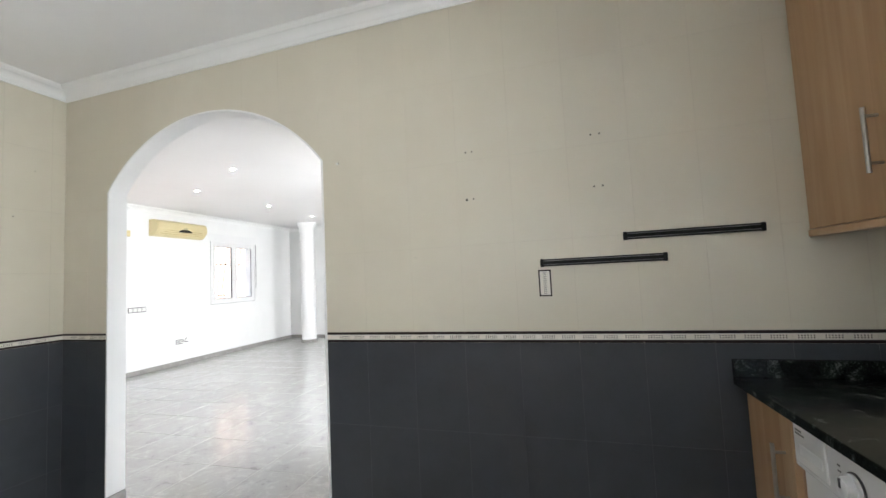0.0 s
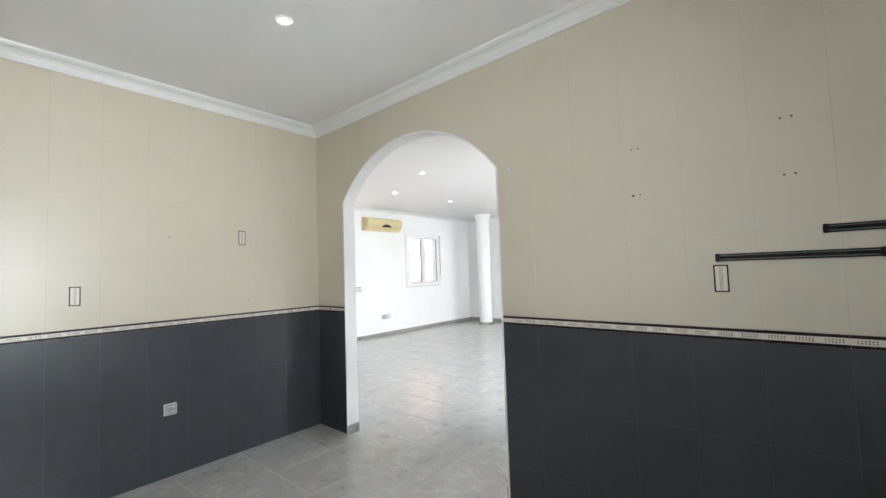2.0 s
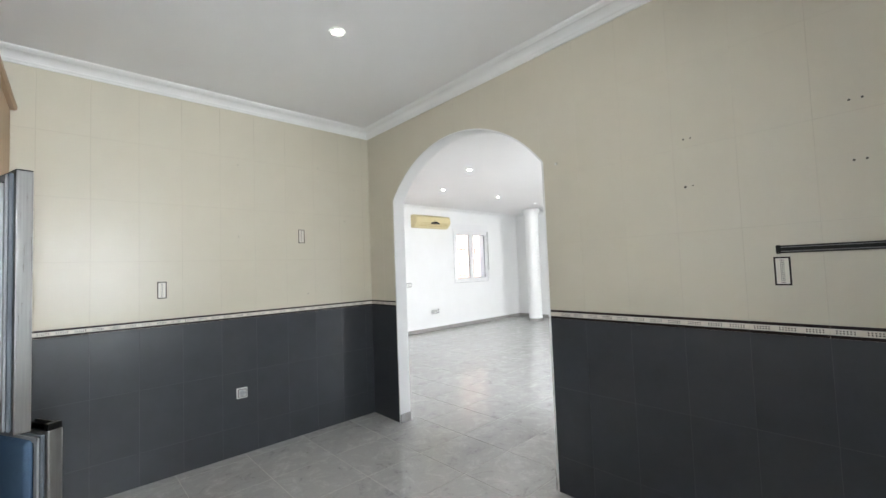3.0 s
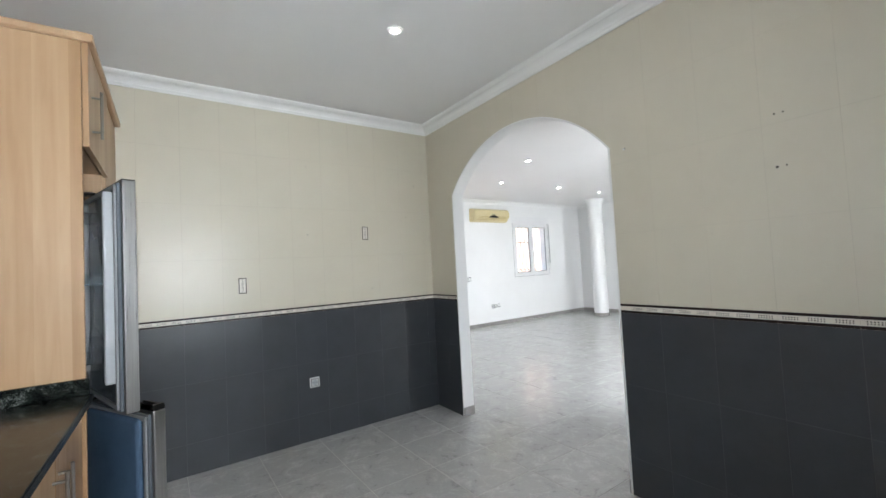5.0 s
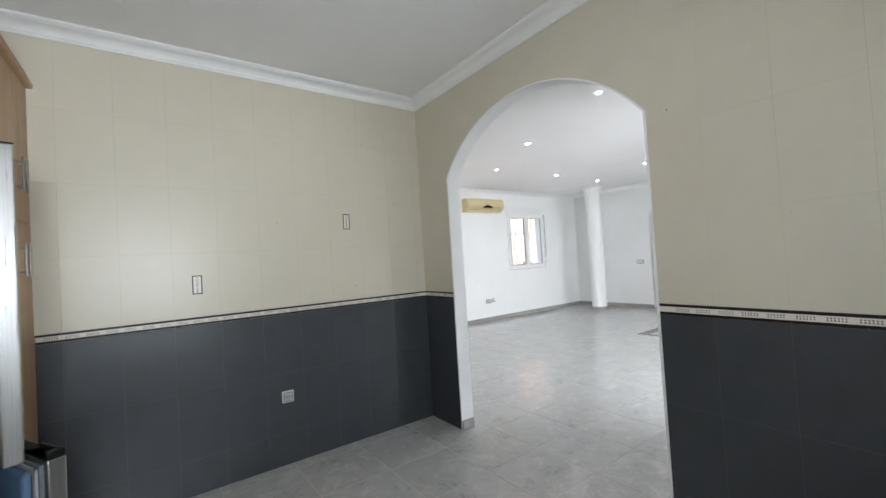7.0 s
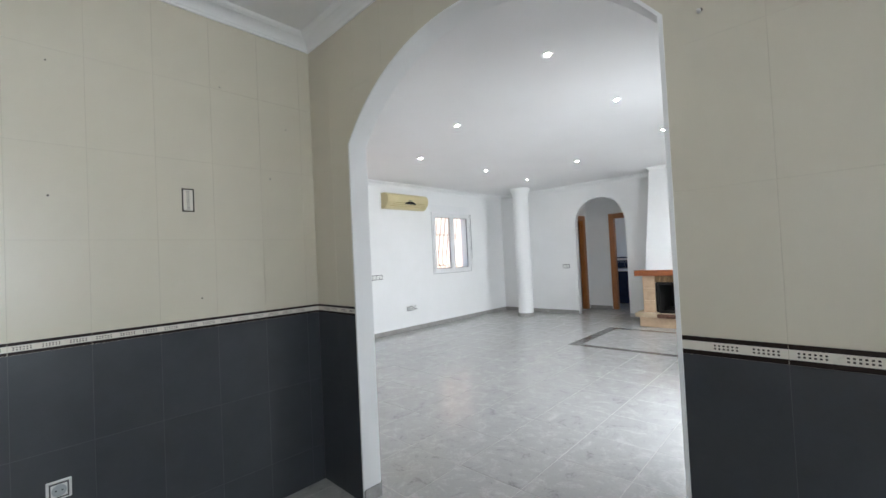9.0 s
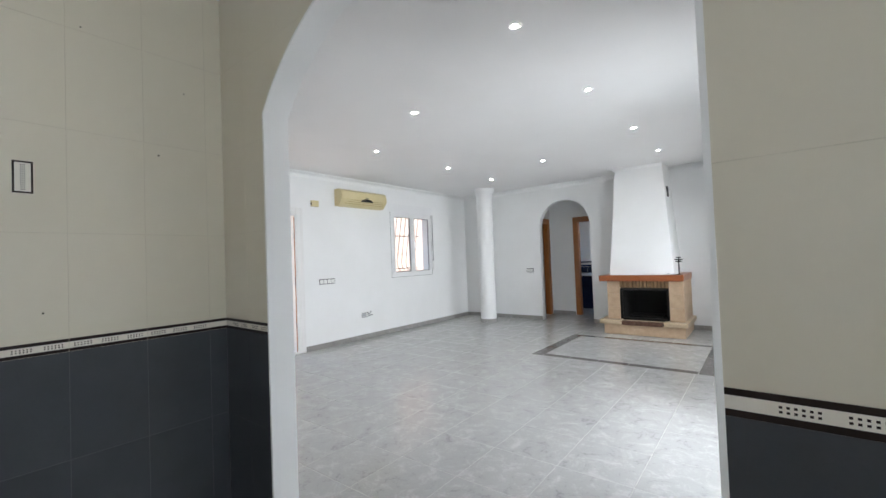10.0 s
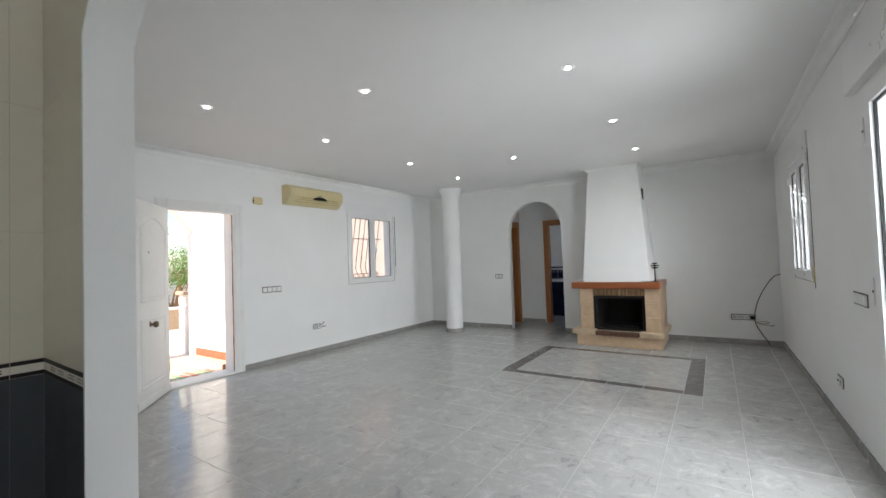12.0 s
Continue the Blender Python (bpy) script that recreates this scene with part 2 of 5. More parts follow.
def granite():
    """Near-black green stone with pale flecks and cloudy darker drifts."""
    m = material("dark_green_granite", (0.02, 0.03, 0.025), 0.2)
    bsdf = m.node_tree.nodes["Principled BSDF"]
    v = coords(m, (1, 1, 1), False)
    drift = node(m, "ShaderNodeTexNoise", Scale=14.0, Detail=8.0, Distortion=1.2)
    fleck = node(m, "ShaderNodeTexNoise", Scale=150.0, Detail=5.0, Roughness=0.7)
    for n in (drift, fleck):
        link(m, v, n.inputs["Vector"])
    add = node(m, "ShaderNodeMath")
    add.operation = "MULTIPLY_ADD"
    add.inputs[1].default_value = 0.9
    link(m, fleck.outputs[0], add.inputs[0])
    link(m, drift.outputs[0], add.inputs[2])
    half = node(m, "ShaderNodeMath")
    half.operation = "MULTIPLY"
    half.inputs[1].default_value = 0.5
    link(m, add.outputs[0], half.inputs[0])
    link(m, ramp(m, half.outputs[0], [(0.375, (0.003, 0.004, 0.004)), (0.500, (0.010, 0.013, 0.011)), (0.535, (0.030, 0.036, 0.032)), (0.605, (0.11, 0.12, 0.112))]), bsdf.inputs["Base Color"])
    return m


GRANITE = granite()
GRANITE.node_tree.nodes["Principled BSDF"].inputs["Specular IOR Level"].default_value = 0.25


# ---- building blocks ----
def mesh_of(name, bm, mat, smooth=False):
    me = bpy.data.meshes.new(name)
    bmesh.ops.recalc_face_normals(bm, faces=bm.faces)
    bm.to_mesh(me)
    bm.free()
    for mm in (mat if isinstance(mat, (list, tuple)) else [mat]):
        me.materials.append(mm)
    if smooth:
        me.polygons.foreach_set("use_smooth", [True] * len(me.polygons))
        me.set_sharp_from_angle(angle=radians(40))
    return me


def thing(name, label, category, at=(0, 0, 0), turn=0.0, group="", kind=""):
    ob = new(name)
    ob.matrix_world = pose(*at, 0, 0, turn)
    return tagged(ob, label, category, group, kind)


def part(name, bm, mat, parent=None, label="", smooth=False):
    ob = new(name, mesh_of(name, bm, mat, smooth))
    if parent is not None:
        ob.parent = parent
    return tagged(ob, label)


def structure(name, bm, mat, label, category, smooth=False):
    return tagged(part(name, bm, mat, None, "", smooth), label, category, "", "structure")


def box(bm, x0, y0, z0, x1, y1, z1, bevel=0.0, seg=2):
    made = bmesh.ops.create_cube(bm, size=1, matrix=Matrix.Translation(((x0 + x1) / 2, (y0 + y1) / 2, (z0 + z1) / 2)) @ Matrix.Diagonal((abs(x1 - x0), abs(y1 - y0), abs(z1 - z0), 1)))
    if bevel:
        edges = list({e for v in made["verts"] for e in v.link_edges})
        bmesh.ops.bevel(bm, geom=edges, offset=bevel, segments=seg, profile=0.5, affect="EDGES")
    return bm


def bx(*a, **k):
    return box(bmesh.new(), *a, **k)


def prism(bm, outline, to3d, d0, d1):
    """A closed outline of (u, v), drawn out from depth d0 to d1; to3d maps (u, v, d) to a place."""
    a = [bm.verts.new(to3d(u, v, d0)) for u, v in outline]
    b = [bm.verts.new(to3d(u, v, d1)) for u, v in outline]
    bm.faces.new(a)
    bm.faces.new(b[::-1])
    n = len(a)
    for i in range(n):
        bm.faces.new((a[i], b[i], b[(i + 1) % n], a[(i + 1) % n]))
    return bm


def lathe(bm, profile, m=Matrix(), steps=24):
    """Turns a profile of (radius, z) round the z axis of m; closed at both ends."""
    rings = []
    for r, z in profile:
        rings.append([bm.verts.new(m @ Vector((r * math.cos(2 * math.pi * i / steps), r * math.sin(2 * math.pi * i / steps), z))) for i in range(steps)])
    for p, q in zip(rings, rings[1:]):
        for i in range(steps):
            bm.faces.new((p[i], p[(i + 1) % steps], q[(i + 1) % steps], q[i]))
    bm.faces.new(rings[0][::-1])
    bm.faces.new(rings[-1])
    return bm


def tube(bm, points, radius, steps=8):
    """A round bar along points."""
    pts = [Vector(p) for p in points]
    rings = []
    for i, p in enumerate(pts):
        d = (pts[min(i + 1, len(pts) - 1)] - pts[max(i - 1, 0)]).normalized()
        side = d.cross(Vector((0, 0, 1)) if abs(d.z) < 0.9 else Vector((1, 0, 0))).normalized()
        up = side.cross(d)
        r = radius[i] if isinstance(radius, (list, tuple)) else radius
        rings.append([bm.verts.new(p + r * (math.cos(a) * side + math.sin(a) * up)) for a in [2 * math.pi * k / steps for k in range(steps)]])
    for p, q in zip(rings, rings[1:]):
        for i in range(steps):
            bm.faces.new((p[i], p[(i + 1) % steps], q[(i + 1) % steps], q[i]))
    bm.faces.new(rings[0][::-1])
    bm.faces.new(rings[-1])
    return bm


def along_x(u, v, d):
    return Vector((u, d, v))


def along_y(u, v, d):
    return Vector((d, u, v))


def arch_top(u, a, b, spring, rise):
    """Height of a segmental arch over u between a and b."""
    half, mid = (b - a) / 2, (a + b) / 2
    r = (half * half + rise * rise) / (2 * rise)
    return spring + rise - r + math.sqrt(max(r * r - (u - mid) ** 2, 0))


def wall(name, label, axis, d0, d1, a0, a1, z1, openings, mat=None, z0=0.0):
    """An upright wall along x or y. openings: (a, b, bottom, top, rise of the arch over top)."""
    to3d = along_x if axis == "x" else along_y
    bm = bmesh.new()
    u = a0
    for a, b, bottom, top, rise in sorted(openings):
        prism(bm, [(u, z0), (a, z0), (a, z1), (u, z1)], to3d, d0, d1)
        if bottom > z0:
            prism(bm, [(a, z0), (b, z0), (b, bottom), (a, bottom)], to3d, d0, d1)
        if rise:
            arc = [(a + (b - a) * i / 32, arch_top(a + (b - a) * i / 32, a, b, top, rise)) for i in range(33)]
        else:
            arc = [(a, top), (b, top)]
        prism(bm, arc + [(b, z1), (a, z1)], to3d, d0, d1)
        u = b
    prism(bm, [(u, z0), (a1, z0), (a1, z1), (u, z1)], to3d, d0, d1)
    return structure(name, bm, mat or WHITE, label, "wall")


# plan
CEILING = 2.72
KX0, KX1, KY0, KY1 = -3.05, 1.345, -1.275, 1.76
LX0, LX1, LY0, LY1 = -6.43, -0.52, 1.872, 8.68
AR0, AR1, ASP, ARISE = -2.638, -1.045, 1.975, 0.395
# the arched wall stands slightly askew to the others
SKEW = 0.022
AFACE = KY1 + 0.109
ASKEW = Matrix.Translation((KX0, KY1, 0)) @ pose(0, 0, 0, 0, 0, -math.degrees(math.atan(SKEW))) @ Matrix.Translation((-KX0, -KY1, 0))

# ---- walls, ceilings ----
wall_arch = wall("wall_arch", "kitchen wall with an arched opening, beige tiles over charcoal tiles", "x", KY1 + 0.0009, KY1 + 0.09, KX0 - 0.008, 1.6, CEILING, [(AR0, AR1, 0, ASP, ARISE)], GROUT)
wall_arch.matrix_world = ASKEW
wall("wall_arch_core", "wall between kitchen and living room with an arched opening", "x", KY1 + 0.06, AFACE, -6.75, 1.65, CEILING, [(AR0, AR1, 0, ASP, ARISE)]).matrix_world = ASKEW
# white lining of the arch and of the side towards the living room
def arch_line(grow, n=32):
    a, b = AR0 - grow, AR1 + grow
    return [(a, 0.0)] + [(a + (b - a) * i / n, arch_top(a + (b - a) * i / n, a, b, ASP, ARISE + grow * 0.8)) for i in range(n + 1)] + [(b, 0.0)]


def lining_place(u, v, d):
    return Vector((u, KY1 - SKEW * (u - KX0) - 0.003, v)) if d == 0 else Vector((u, AFACE + 0.004 - SKEW * (u - KX0), v))


bm = bmesh.new()
outer, inner = arch_line(0.007), arch_line(-0.005)
rows_ = [[bm.verts.new(lining_place(u, v, d)) for u, v in line] for line, d in ((outer, 1), (outer, 0), (inner, 0), (inner, 1))]
for p, q in zip(rows_, rows_[1:]):
    for i in range(len(p) - 1):
        bm.faces.new((p[i], p[i + 1], q[i + 1], q[i]))
arc = arch_line(0.0)[1:-1]
structure("arch_lining", bm, WHITE, "white plastered lining of the kitchen arch", "arch lining", True)
bm = bmesh.new()
prism(bm, [(-6.43, 0), (AR0, 0), (AR0, CEILING), (-6.43, CEILING)], along_x, AFACE, AFACE + 0.004)
prism(bm, [(AR1, 0), (-0.52, 0), (-0.52, CEILING), (AR1, CEILING)], along_x, AFACE, AFACE + 0.004)
prism(bm, arc + [(AR1, CEILING), (AR0, CEILING)], along_x, AFACE, AFACE + 0.004)
structure("wall_plaster", bm, WHITE, "white painted plaster on the living room side", "wall").matrix_world = ASKEW
wall_left = wall("wall_kitchen_left", "kitchen side wall tiled in beige over charcoal", "y", KX0 - 0.14, KX0 - 0.0009, KY0, KY1 + 0.009, CEILING, [], GROUT)
wall("wall_kitchen_right", "kitchen wall with a window over the worktop", "y", KX1, KX1 + 0.27, KY0, KY1 + 0.009, CEILING, [(-0.65, 0.40, 0.98, 1.95, 0)])
# the opening in this unseen wall is added for the fill lamp
wall("wall_kitchen_back", "kitchen back wall with an added opening over the worktop", "x", KY0 - 0.2, KY0, KX0 - 0.14, KX1 + 0.27, CEILING, [(-1.0, 0.1, 1.05, 2.05, 0)])
# added slab out of view, blocks direct sun from the back opening
structure("added_sun_blocker", bx(-3.5, -3.4, 2.5, 1.9, KY0 - 0.2, 2.62), WHITE, "added unseen slab keeping sun out of the back opening", "roof")
wall("wall_entrance", "white living room wall with the front door and a window", "y", LX0 - 0.25, LX0, LY0, LY1, CEILING, [(3.50, 4.28, 0, 2.06, 0), (6.25, 7.43, 1.01, 2.24, 0)])
wall("wall_fireplace", "white living room end wall with an arched passage", "x", LY1, LY1 + 0.12, LX0 - 0.25, LX1 + 0.25, CEILING, [(-4.57, -3.545, 0, 1.885, 0.512)])
wall("wall_terrace", "white living room wall with a window and a terrace door", "y", LX1, LX1 + 0.25, LY0 - 0.08, LY1, CEILING, [(2.95, 4.55, 0, 2.22, 0), (6.30, 7.38, 1.03, 2.25, 0)])
structure("ceiling_kitchen", bx(KX0 - 0.14, KY0 - 0.2, CEILING, KX1 + 0.27, KY1 + 0.06, CEILING + 0.2), CEIL, "white painted kitchen ceiling", "ceiling")
structure("ceiling_living_room", bx(LX0 - 0.25, KY1 + 0.06, CEILING, LX1 + 0.25, LY1 + 0.06, CEILING + 0.2), CEIL, "white painted living room ceiling", "ceiling")
structure("floor_slab", bx(-6.68, -1.5, -0.15, 1.65, 11.6, -0.009), FLOOR_G, "floor bed with pale joints between the tiles", "floor")

# ---- mouldings and baseboards ----
def cornice(name, label, axis, d, sign, a0, a1, size=1.0):
    """A plaster moulding under the ceiling; sign: the way from the wall into the room."""
    prof = [(0, -0.078), (0.010, -0.078), (0.012, -0.068)]
    prof += [(0.016 + 0.050 * (1 - math.cos(k / 6 * math.pi / 2)), -0.062 + 0.040 * math.sin(k / 6 * math.pi / 2)) for k in range(7)]
    prof += [(0.072, -0.018), (0.080, -0.014), (0.086, -0.008), (0.088, 0.0), (0, 0)]
    bm = bmesh.new()
    if axis == "y":
        prism(bm, [(d + sign * p * size, CEILING + q * size) for p, q in prof], lambda u, v, w: Vector((u, w, v)), a0, a1)
    else:
        prism(bm, [(d + sign * p * size, CEILING + q * size) for p, q in prof], lambda u, v, w: Vector((w, u, v)), a0, a1)
    return structure(name, bm, PLASTER, label, "cornice")


cornice("cornice_1", "white plaster cornice over the kitchen tiles", "y", KX0, 1, KY0, KY1)
cornice("cornice_2", "white plaster cornice over the kitchen arch", "x", KY1, -1, KX0, KX1 + 0.05).matrix_world = ASKEW
cornice("cornice_3", "white plaster cornice over the kitchen window", "y", KX1, -1, KY0, KY1)
cornice("cornice_4", "white plaster cornice on the entrance wall", "y", LX0, 1, LY0, LY1)
cornice("cornice_5", "white plaster cornice beside the chimney hood", "x", LY1, -1, LX0, -2.895)
cornice("cornice_6", "white plaster cornice beside the chimney hood", "x", LY1, -1, -2.18, LX1)
cornice("cornice_7", "white plaster cornice on the terrace wall", "y", LX1, -1, LY0, LY1)
cornice("cornice_8", "white plaster cornice over the arch to the kitchen", "x", AFACE + 0.004, 1, LX0 + 0.1, LX1).matrix_world = ASKEW


def baseboard(name, axis, d, sign, a0, a1, h=0.075, t=0.011, step=0.4625, first=None):
    """A row of tile skirting, each tile a piece with a joint."""
    base = structure(name, bx(*((min(a0, a1), min(d, d + sign * 0.003), 0, max(a0, a1), max(d, d + sign * 0.003), h - 0.006) if axis == "x" else (min(d, d + sign * 0.003), min(a0, a1), 0, max(d, d + sign * 0.003), max(a0, a1), h - 0.006))), FLOOR_G, "grey tile skirting along the wall", "baseboard")
    u = a0
    while u < a1 - 0.01:
        v = min(u + step, a1)
        lo, hi = sorted((d + sign * 0.002, d + sign * t))
        if axis == "x":
            part("tile", bx(u + 0.0015, lo, 0.001, v - 0.0015, hi, h, bevel=0.002, seg=1), BASE_T, base)
        else:
            part("tile", bx(lo, u + 0.0015, 0.001, hi, v - 0.0015, h, bevel=0.002, seg=1), BASE_T, base)
        u = v
    return base


baseboard("baseboard_1", "y", LX0, 1, 4.40, LY1)
baseboard("baseboard_2", "x", LY1, -1, LX0, -4.57)
baseboard("baseboard_3", "x", LY1, -1, -3.545, -3.08)
baseboard("baseboard_4", "x", LY1, -1, -1.93, LX1)
baseboard("baseboard_5", "y", LX1, -1, 4.62, LY1)
baseboard("baseboard_6", "y", AR0 + 0.005, 1, KY1 - 0.01, 1.865)
baseboard("baseboard_7", "y", AR1 - 0.005, -1, KY1 - 0.044, 1.830)
baseboard("baseboard_8", "x", AFACE + 0.004, 1, LX0, AR0).matrix_world = ASKEW
baseboard("baseboard_9", "x", AFACE + 0.004, 1, AR1, LX1).matrix_world = ASKEW
baseboard("baseboard_10", "y", LX0, 1, LY0, 3.38)

# ---- small fittings ----
def downlight(x, y):
    """A recessed ceiling lamp with a rim, a cup and a bulb."""
    t = thing("downlight", "round recessed ceiling spotlight, switched on", "ceiling light", (x, y, CEILING), group="recessed ceiling spotlights")
    bm = bmesh.new()
    n = 28
    for (r0, z0), (r1, z1) in (((0.046, 0.0), (0.0455, -0.004)), ((0.0455, -0.004), (0.036, -0.006)), ((0.036, -0.006), (0.0165, -0.0008))):
        a = [bm.verts.new((r0 * math.cos(2 * math.pi * i / n), r0 * math.sin(2 * math.pi * i / n), z0)) for i in range(n)]
        b = [bm.verts.new((r1 * math.cos(2 * math.pi * i / n), r1 * math.sin(2 * math.pi * i / n), z1)) for i in range(n)]
        for i in range(n):
            bm.faces.new((a[i], a[(i + 1) % n], b[(i + 1) % n], b[i]))
    part("rim", bm, ALU, t, smooth=True)
    part("bulb", lathe(bmesh.new(), [(0.0175, -0.0014), (0.0175, -0.0022), (0.013, -0.0035), (0.005, -0.004)], steps=24), LAMP_G, t, "glowing bulb", True)
    return t


lamp = downlight(-2.10, 3.08)
for x, y in ((-2.09, 4.37), (-2.07, 5.83), (-2.065, 7.20), (-3.53, 3.75), (-3.49, 6.55), (-4.80, 3.15), (-4.79, 4.42), (-4.75, 5.87), (-4.77, 7.19), (-1.70, 0.70)):
    copy_thing(lamp, pose(x, y, CEILING))


def facing(x, y, z, way):
    """A pose whose x runs along the wall, whose y points into the room; way: that direction's degrees."""
    return pose(x, y, z, 0, 0, way - 90)


def socket_row(label, category, name, kinds, m, pitch=0.071, size=0.071, surround=None):
    """Wall plates side by side; kinds: s socket, w switch, t telephone or aerial outlet, b black adapter."""
    t = thing(name, label, category)
    t.matrix_world = m
    n = len(kinds)
    w = pitch * (n - 1) + size + 0.012
    part("frame", bx(-w / 2, 0, -size / 2 - 0.006, w / 2, 0.007, size / 2 + 0.006, bevel=0.004), surround or PLATE_D, t, "white surround" if surround else "grey surround")
    for i, k in enumerate(kinds):
        u = (i - (n - 1) / 2) * pitch
        s = size / 2 - 0.004
        plate = part("plate", bx(u - s, 0.002, -s, u + s, 0.011, s, bevel=0.003), PLATE, t)
        if surround:
            ring = bmesh.new()
            for a in ((-s - 0.001, -s - 0.001, -s + 0.004, s + 0.001), (s - 0.004, -s - 0.001, s + 0.001, s + 0.001), (-s + 0.004, -s - 0.001, s - 0.004, -s + 0.004), (-s + 0.004, s - 0.004, s - 0.004, s + 0.001)):
                box(ring, u + a[0], 0.004, a[1], u + a[2], 0.0118, a[3])
            part("groove", ring, PLATE_D, plate, "grey line round the plate")
        if k == "s":
            face = lathe(bmesh.new(), [(0.023, 0), (0.023, 0.003), (0.020, 0.003), (0.018, 0.0006)], pose(u, 0.0105, 0, -90), 24)
            part("cup", face, RIM_G, plate, "round socket cup", True)
            for dx in (-0.0095, 0.0095):
                part("hole", lathe(bmesh.new(), [(0.0028, 0), (0.0028, 0.004)], pose(u + dx, 0.0105, 0, -90), 10), BLACK, plate)
        elif k == "w":
            bm = bmesh.new()
            prism(bm, [(-s + 0.004, 0.011), (s - 0.004, 0.011), (s - 0.004, 0.0175), (-s + 0.004, 0.0125)], lambda p, q, d: Vector((d, q, p)), u - s + 0.004, u + s - 0.004)
            part("rocker", bm, PLATE, plate)
        elif k == "t":
            for dx in (-0.012, 0.012):
                part("hole", lathe(bmesh.new(), [(0.006, 0), (0.006, 0.004), (0.003, 0.004), (0.003, 0.002)], pose(u + dx, 0.0105, 0, -90), 12), BLACK, plate)
        else:
            part("adapter", bx(u - 0.026, 0.011, -0.024, u + 0.026, 0.045, 0.024, bevel=0.006), BLACK, plate, "black plug adapter")
    return t


socket_row("single white wall socket in a grey surround on charcoal tiles", "wall socket", "wall_socket", "s", facing(KX0, 0.569, 0.458, 0), size=0.066, surround=PLATE)
socket_row("row of four white light switches on the entrance wall", "light switch", "light_switch", "wwww", facing(LX0, 4.807, 1.032, 0))
socket_row("double white wall socket low on the entrance wall", "wall socket", "wall_socket", "ts", facing(LX0, 5.565, 0.405, 0), size=0.066)
socket_row("double white light switch beside the arched passage", "light switch", "light_switch", "ww", facing(-4.815, LY1, 1.013, -90))
socket_row("row of white wall outlets with a black adapter plugged in", "wall socket", "wall_socket", "btss", facing(-0.965, LY1, 0.388, -90), pitch=0.068)
socket_row("row of four white light switches beside the terrace door", "light switch", "light_switch", "wwww", facing(LX1, 4.91, 1.012, 180))
socket_row("white double outlet low on the terrace wall", "wall socket", "wall_socket", "st", facing(LX1, 5.56, 0.34, 180))


def plug_hole(m, wide=1.0, loose=False):
    t = thing("wall_plug", "small dark screw hole with an old wall plug", "wall plug", group="screw holes in the tiles")
    t.matrix_world = m
    part("hole", lathe(bmesh.new(), [(0.0042 * wide, -0.004), (0.0042 * wide, 0.0006), (0.002 * wide, 0.0012)], pose(0, 0, 0, -90), 12), MARK, t)
    if loose:
        part("stub", lathe(bmesh.new(), [(0.006, 0.0), (0.006, 0.004), (0.003, 0.012)], pose(0.004, 0, -0.002, -90), 10), PLATE, t, "pale plastic stub")


for x, z, w in ((-0.26, 1.910, 1), (-0.23, 1.910, 0.9), (-0.264, 1.684, 1.4), (-0.232, 1.686, 0.9), (0.299, 1.913, 1), (0.334, 1.913, 1), (0.299, 1.686, 1), (0.333, 1.686, 1), (-0.533, 1.428, 0.4)):
    plug_hole(ASKEW @ facing(x, KY1, z, -90), w)
plug_hole(ASKEW @ facing(-0.945, KY1, 1.946, -90), 1.2, True)
for y, z, w in ((0.563, 2.218, 0.8), (0.56, 1.654, 1), (1.232, 2.286, 0.7), (1.488, 1.821, 1.0), (1.593, 2.125, 0.7), (1.114, 1.175, 0.9)):
    plug_hole(facing(KX0, y, z, 0), w)


def knife_rack(x0, x1, z):
    """A magnetic bar: body, two steel strips, end caps."""
    t = thing("magnetic_knife_rack", "long black magnetic knife bar screwed to the tiles", "knife rack", group="magnetic knife bars")
    t.matrix_world = ASKEW @ pose((x0 + x1) / 2, KY1, z, 0, 0, 180)
    w = (x1 - x0) / 2
    part("body", bx(-w + 0.012, 0, -0.0155, w - 0.012, 0.014, 0.0155, bevel=0.003), BLACK, t)
    for dz in (-0.0085, 0.0085):
        part("strip", bx(-w + 0.016, 0.012, dz - 0.0014, w - 0.016, 0.0162, dz + 0.0014, bevel=0.001, seg=1), STRIP, t, "thin steel strip")
    for s in (-1, 1):
        part("end_cap", bx(s * w, 0, -0.0175, s * (w - 0.016), 0.018, 0.0175, bevel=0.004), BLACK, t)


knife_rack(0.054, 0.556, 1.369)
knife_rack(0.397, 0.898, 1.463)

# ---- kitchen: units ----
def bar_handle(parent, x, y, z, length, way, name="handle"):
    """A round bar on two posts; way: the direction it stands out, along x (1, 0) or y (0, 1)."""
    bm = bmesh.new()
    ox, oy = way[0] * 0.034, way[1] * 0.034
    tube(bm, [(x + ox, y + oy, z - length / 2), (x + ox, y + oy, z + length / 2)], 0.006, 12)
    for dz in (-length * 0.36, length * 0.36):
        tube(bm, [(x, y, z + dz), (x + ox, y + oy, z + dz)], 0.0045, 10)
    return part(name, bm, NICKEL, parent, "satin steel bar handle", True)


RUN = Matrix.Translation((-1.9, -0.69, 0)) @ pose(0, 0, 0, 0, 0, -math.degrees(math.atan(SKEW))) @ Matrix.Translation((1.9, 0.69, 0))


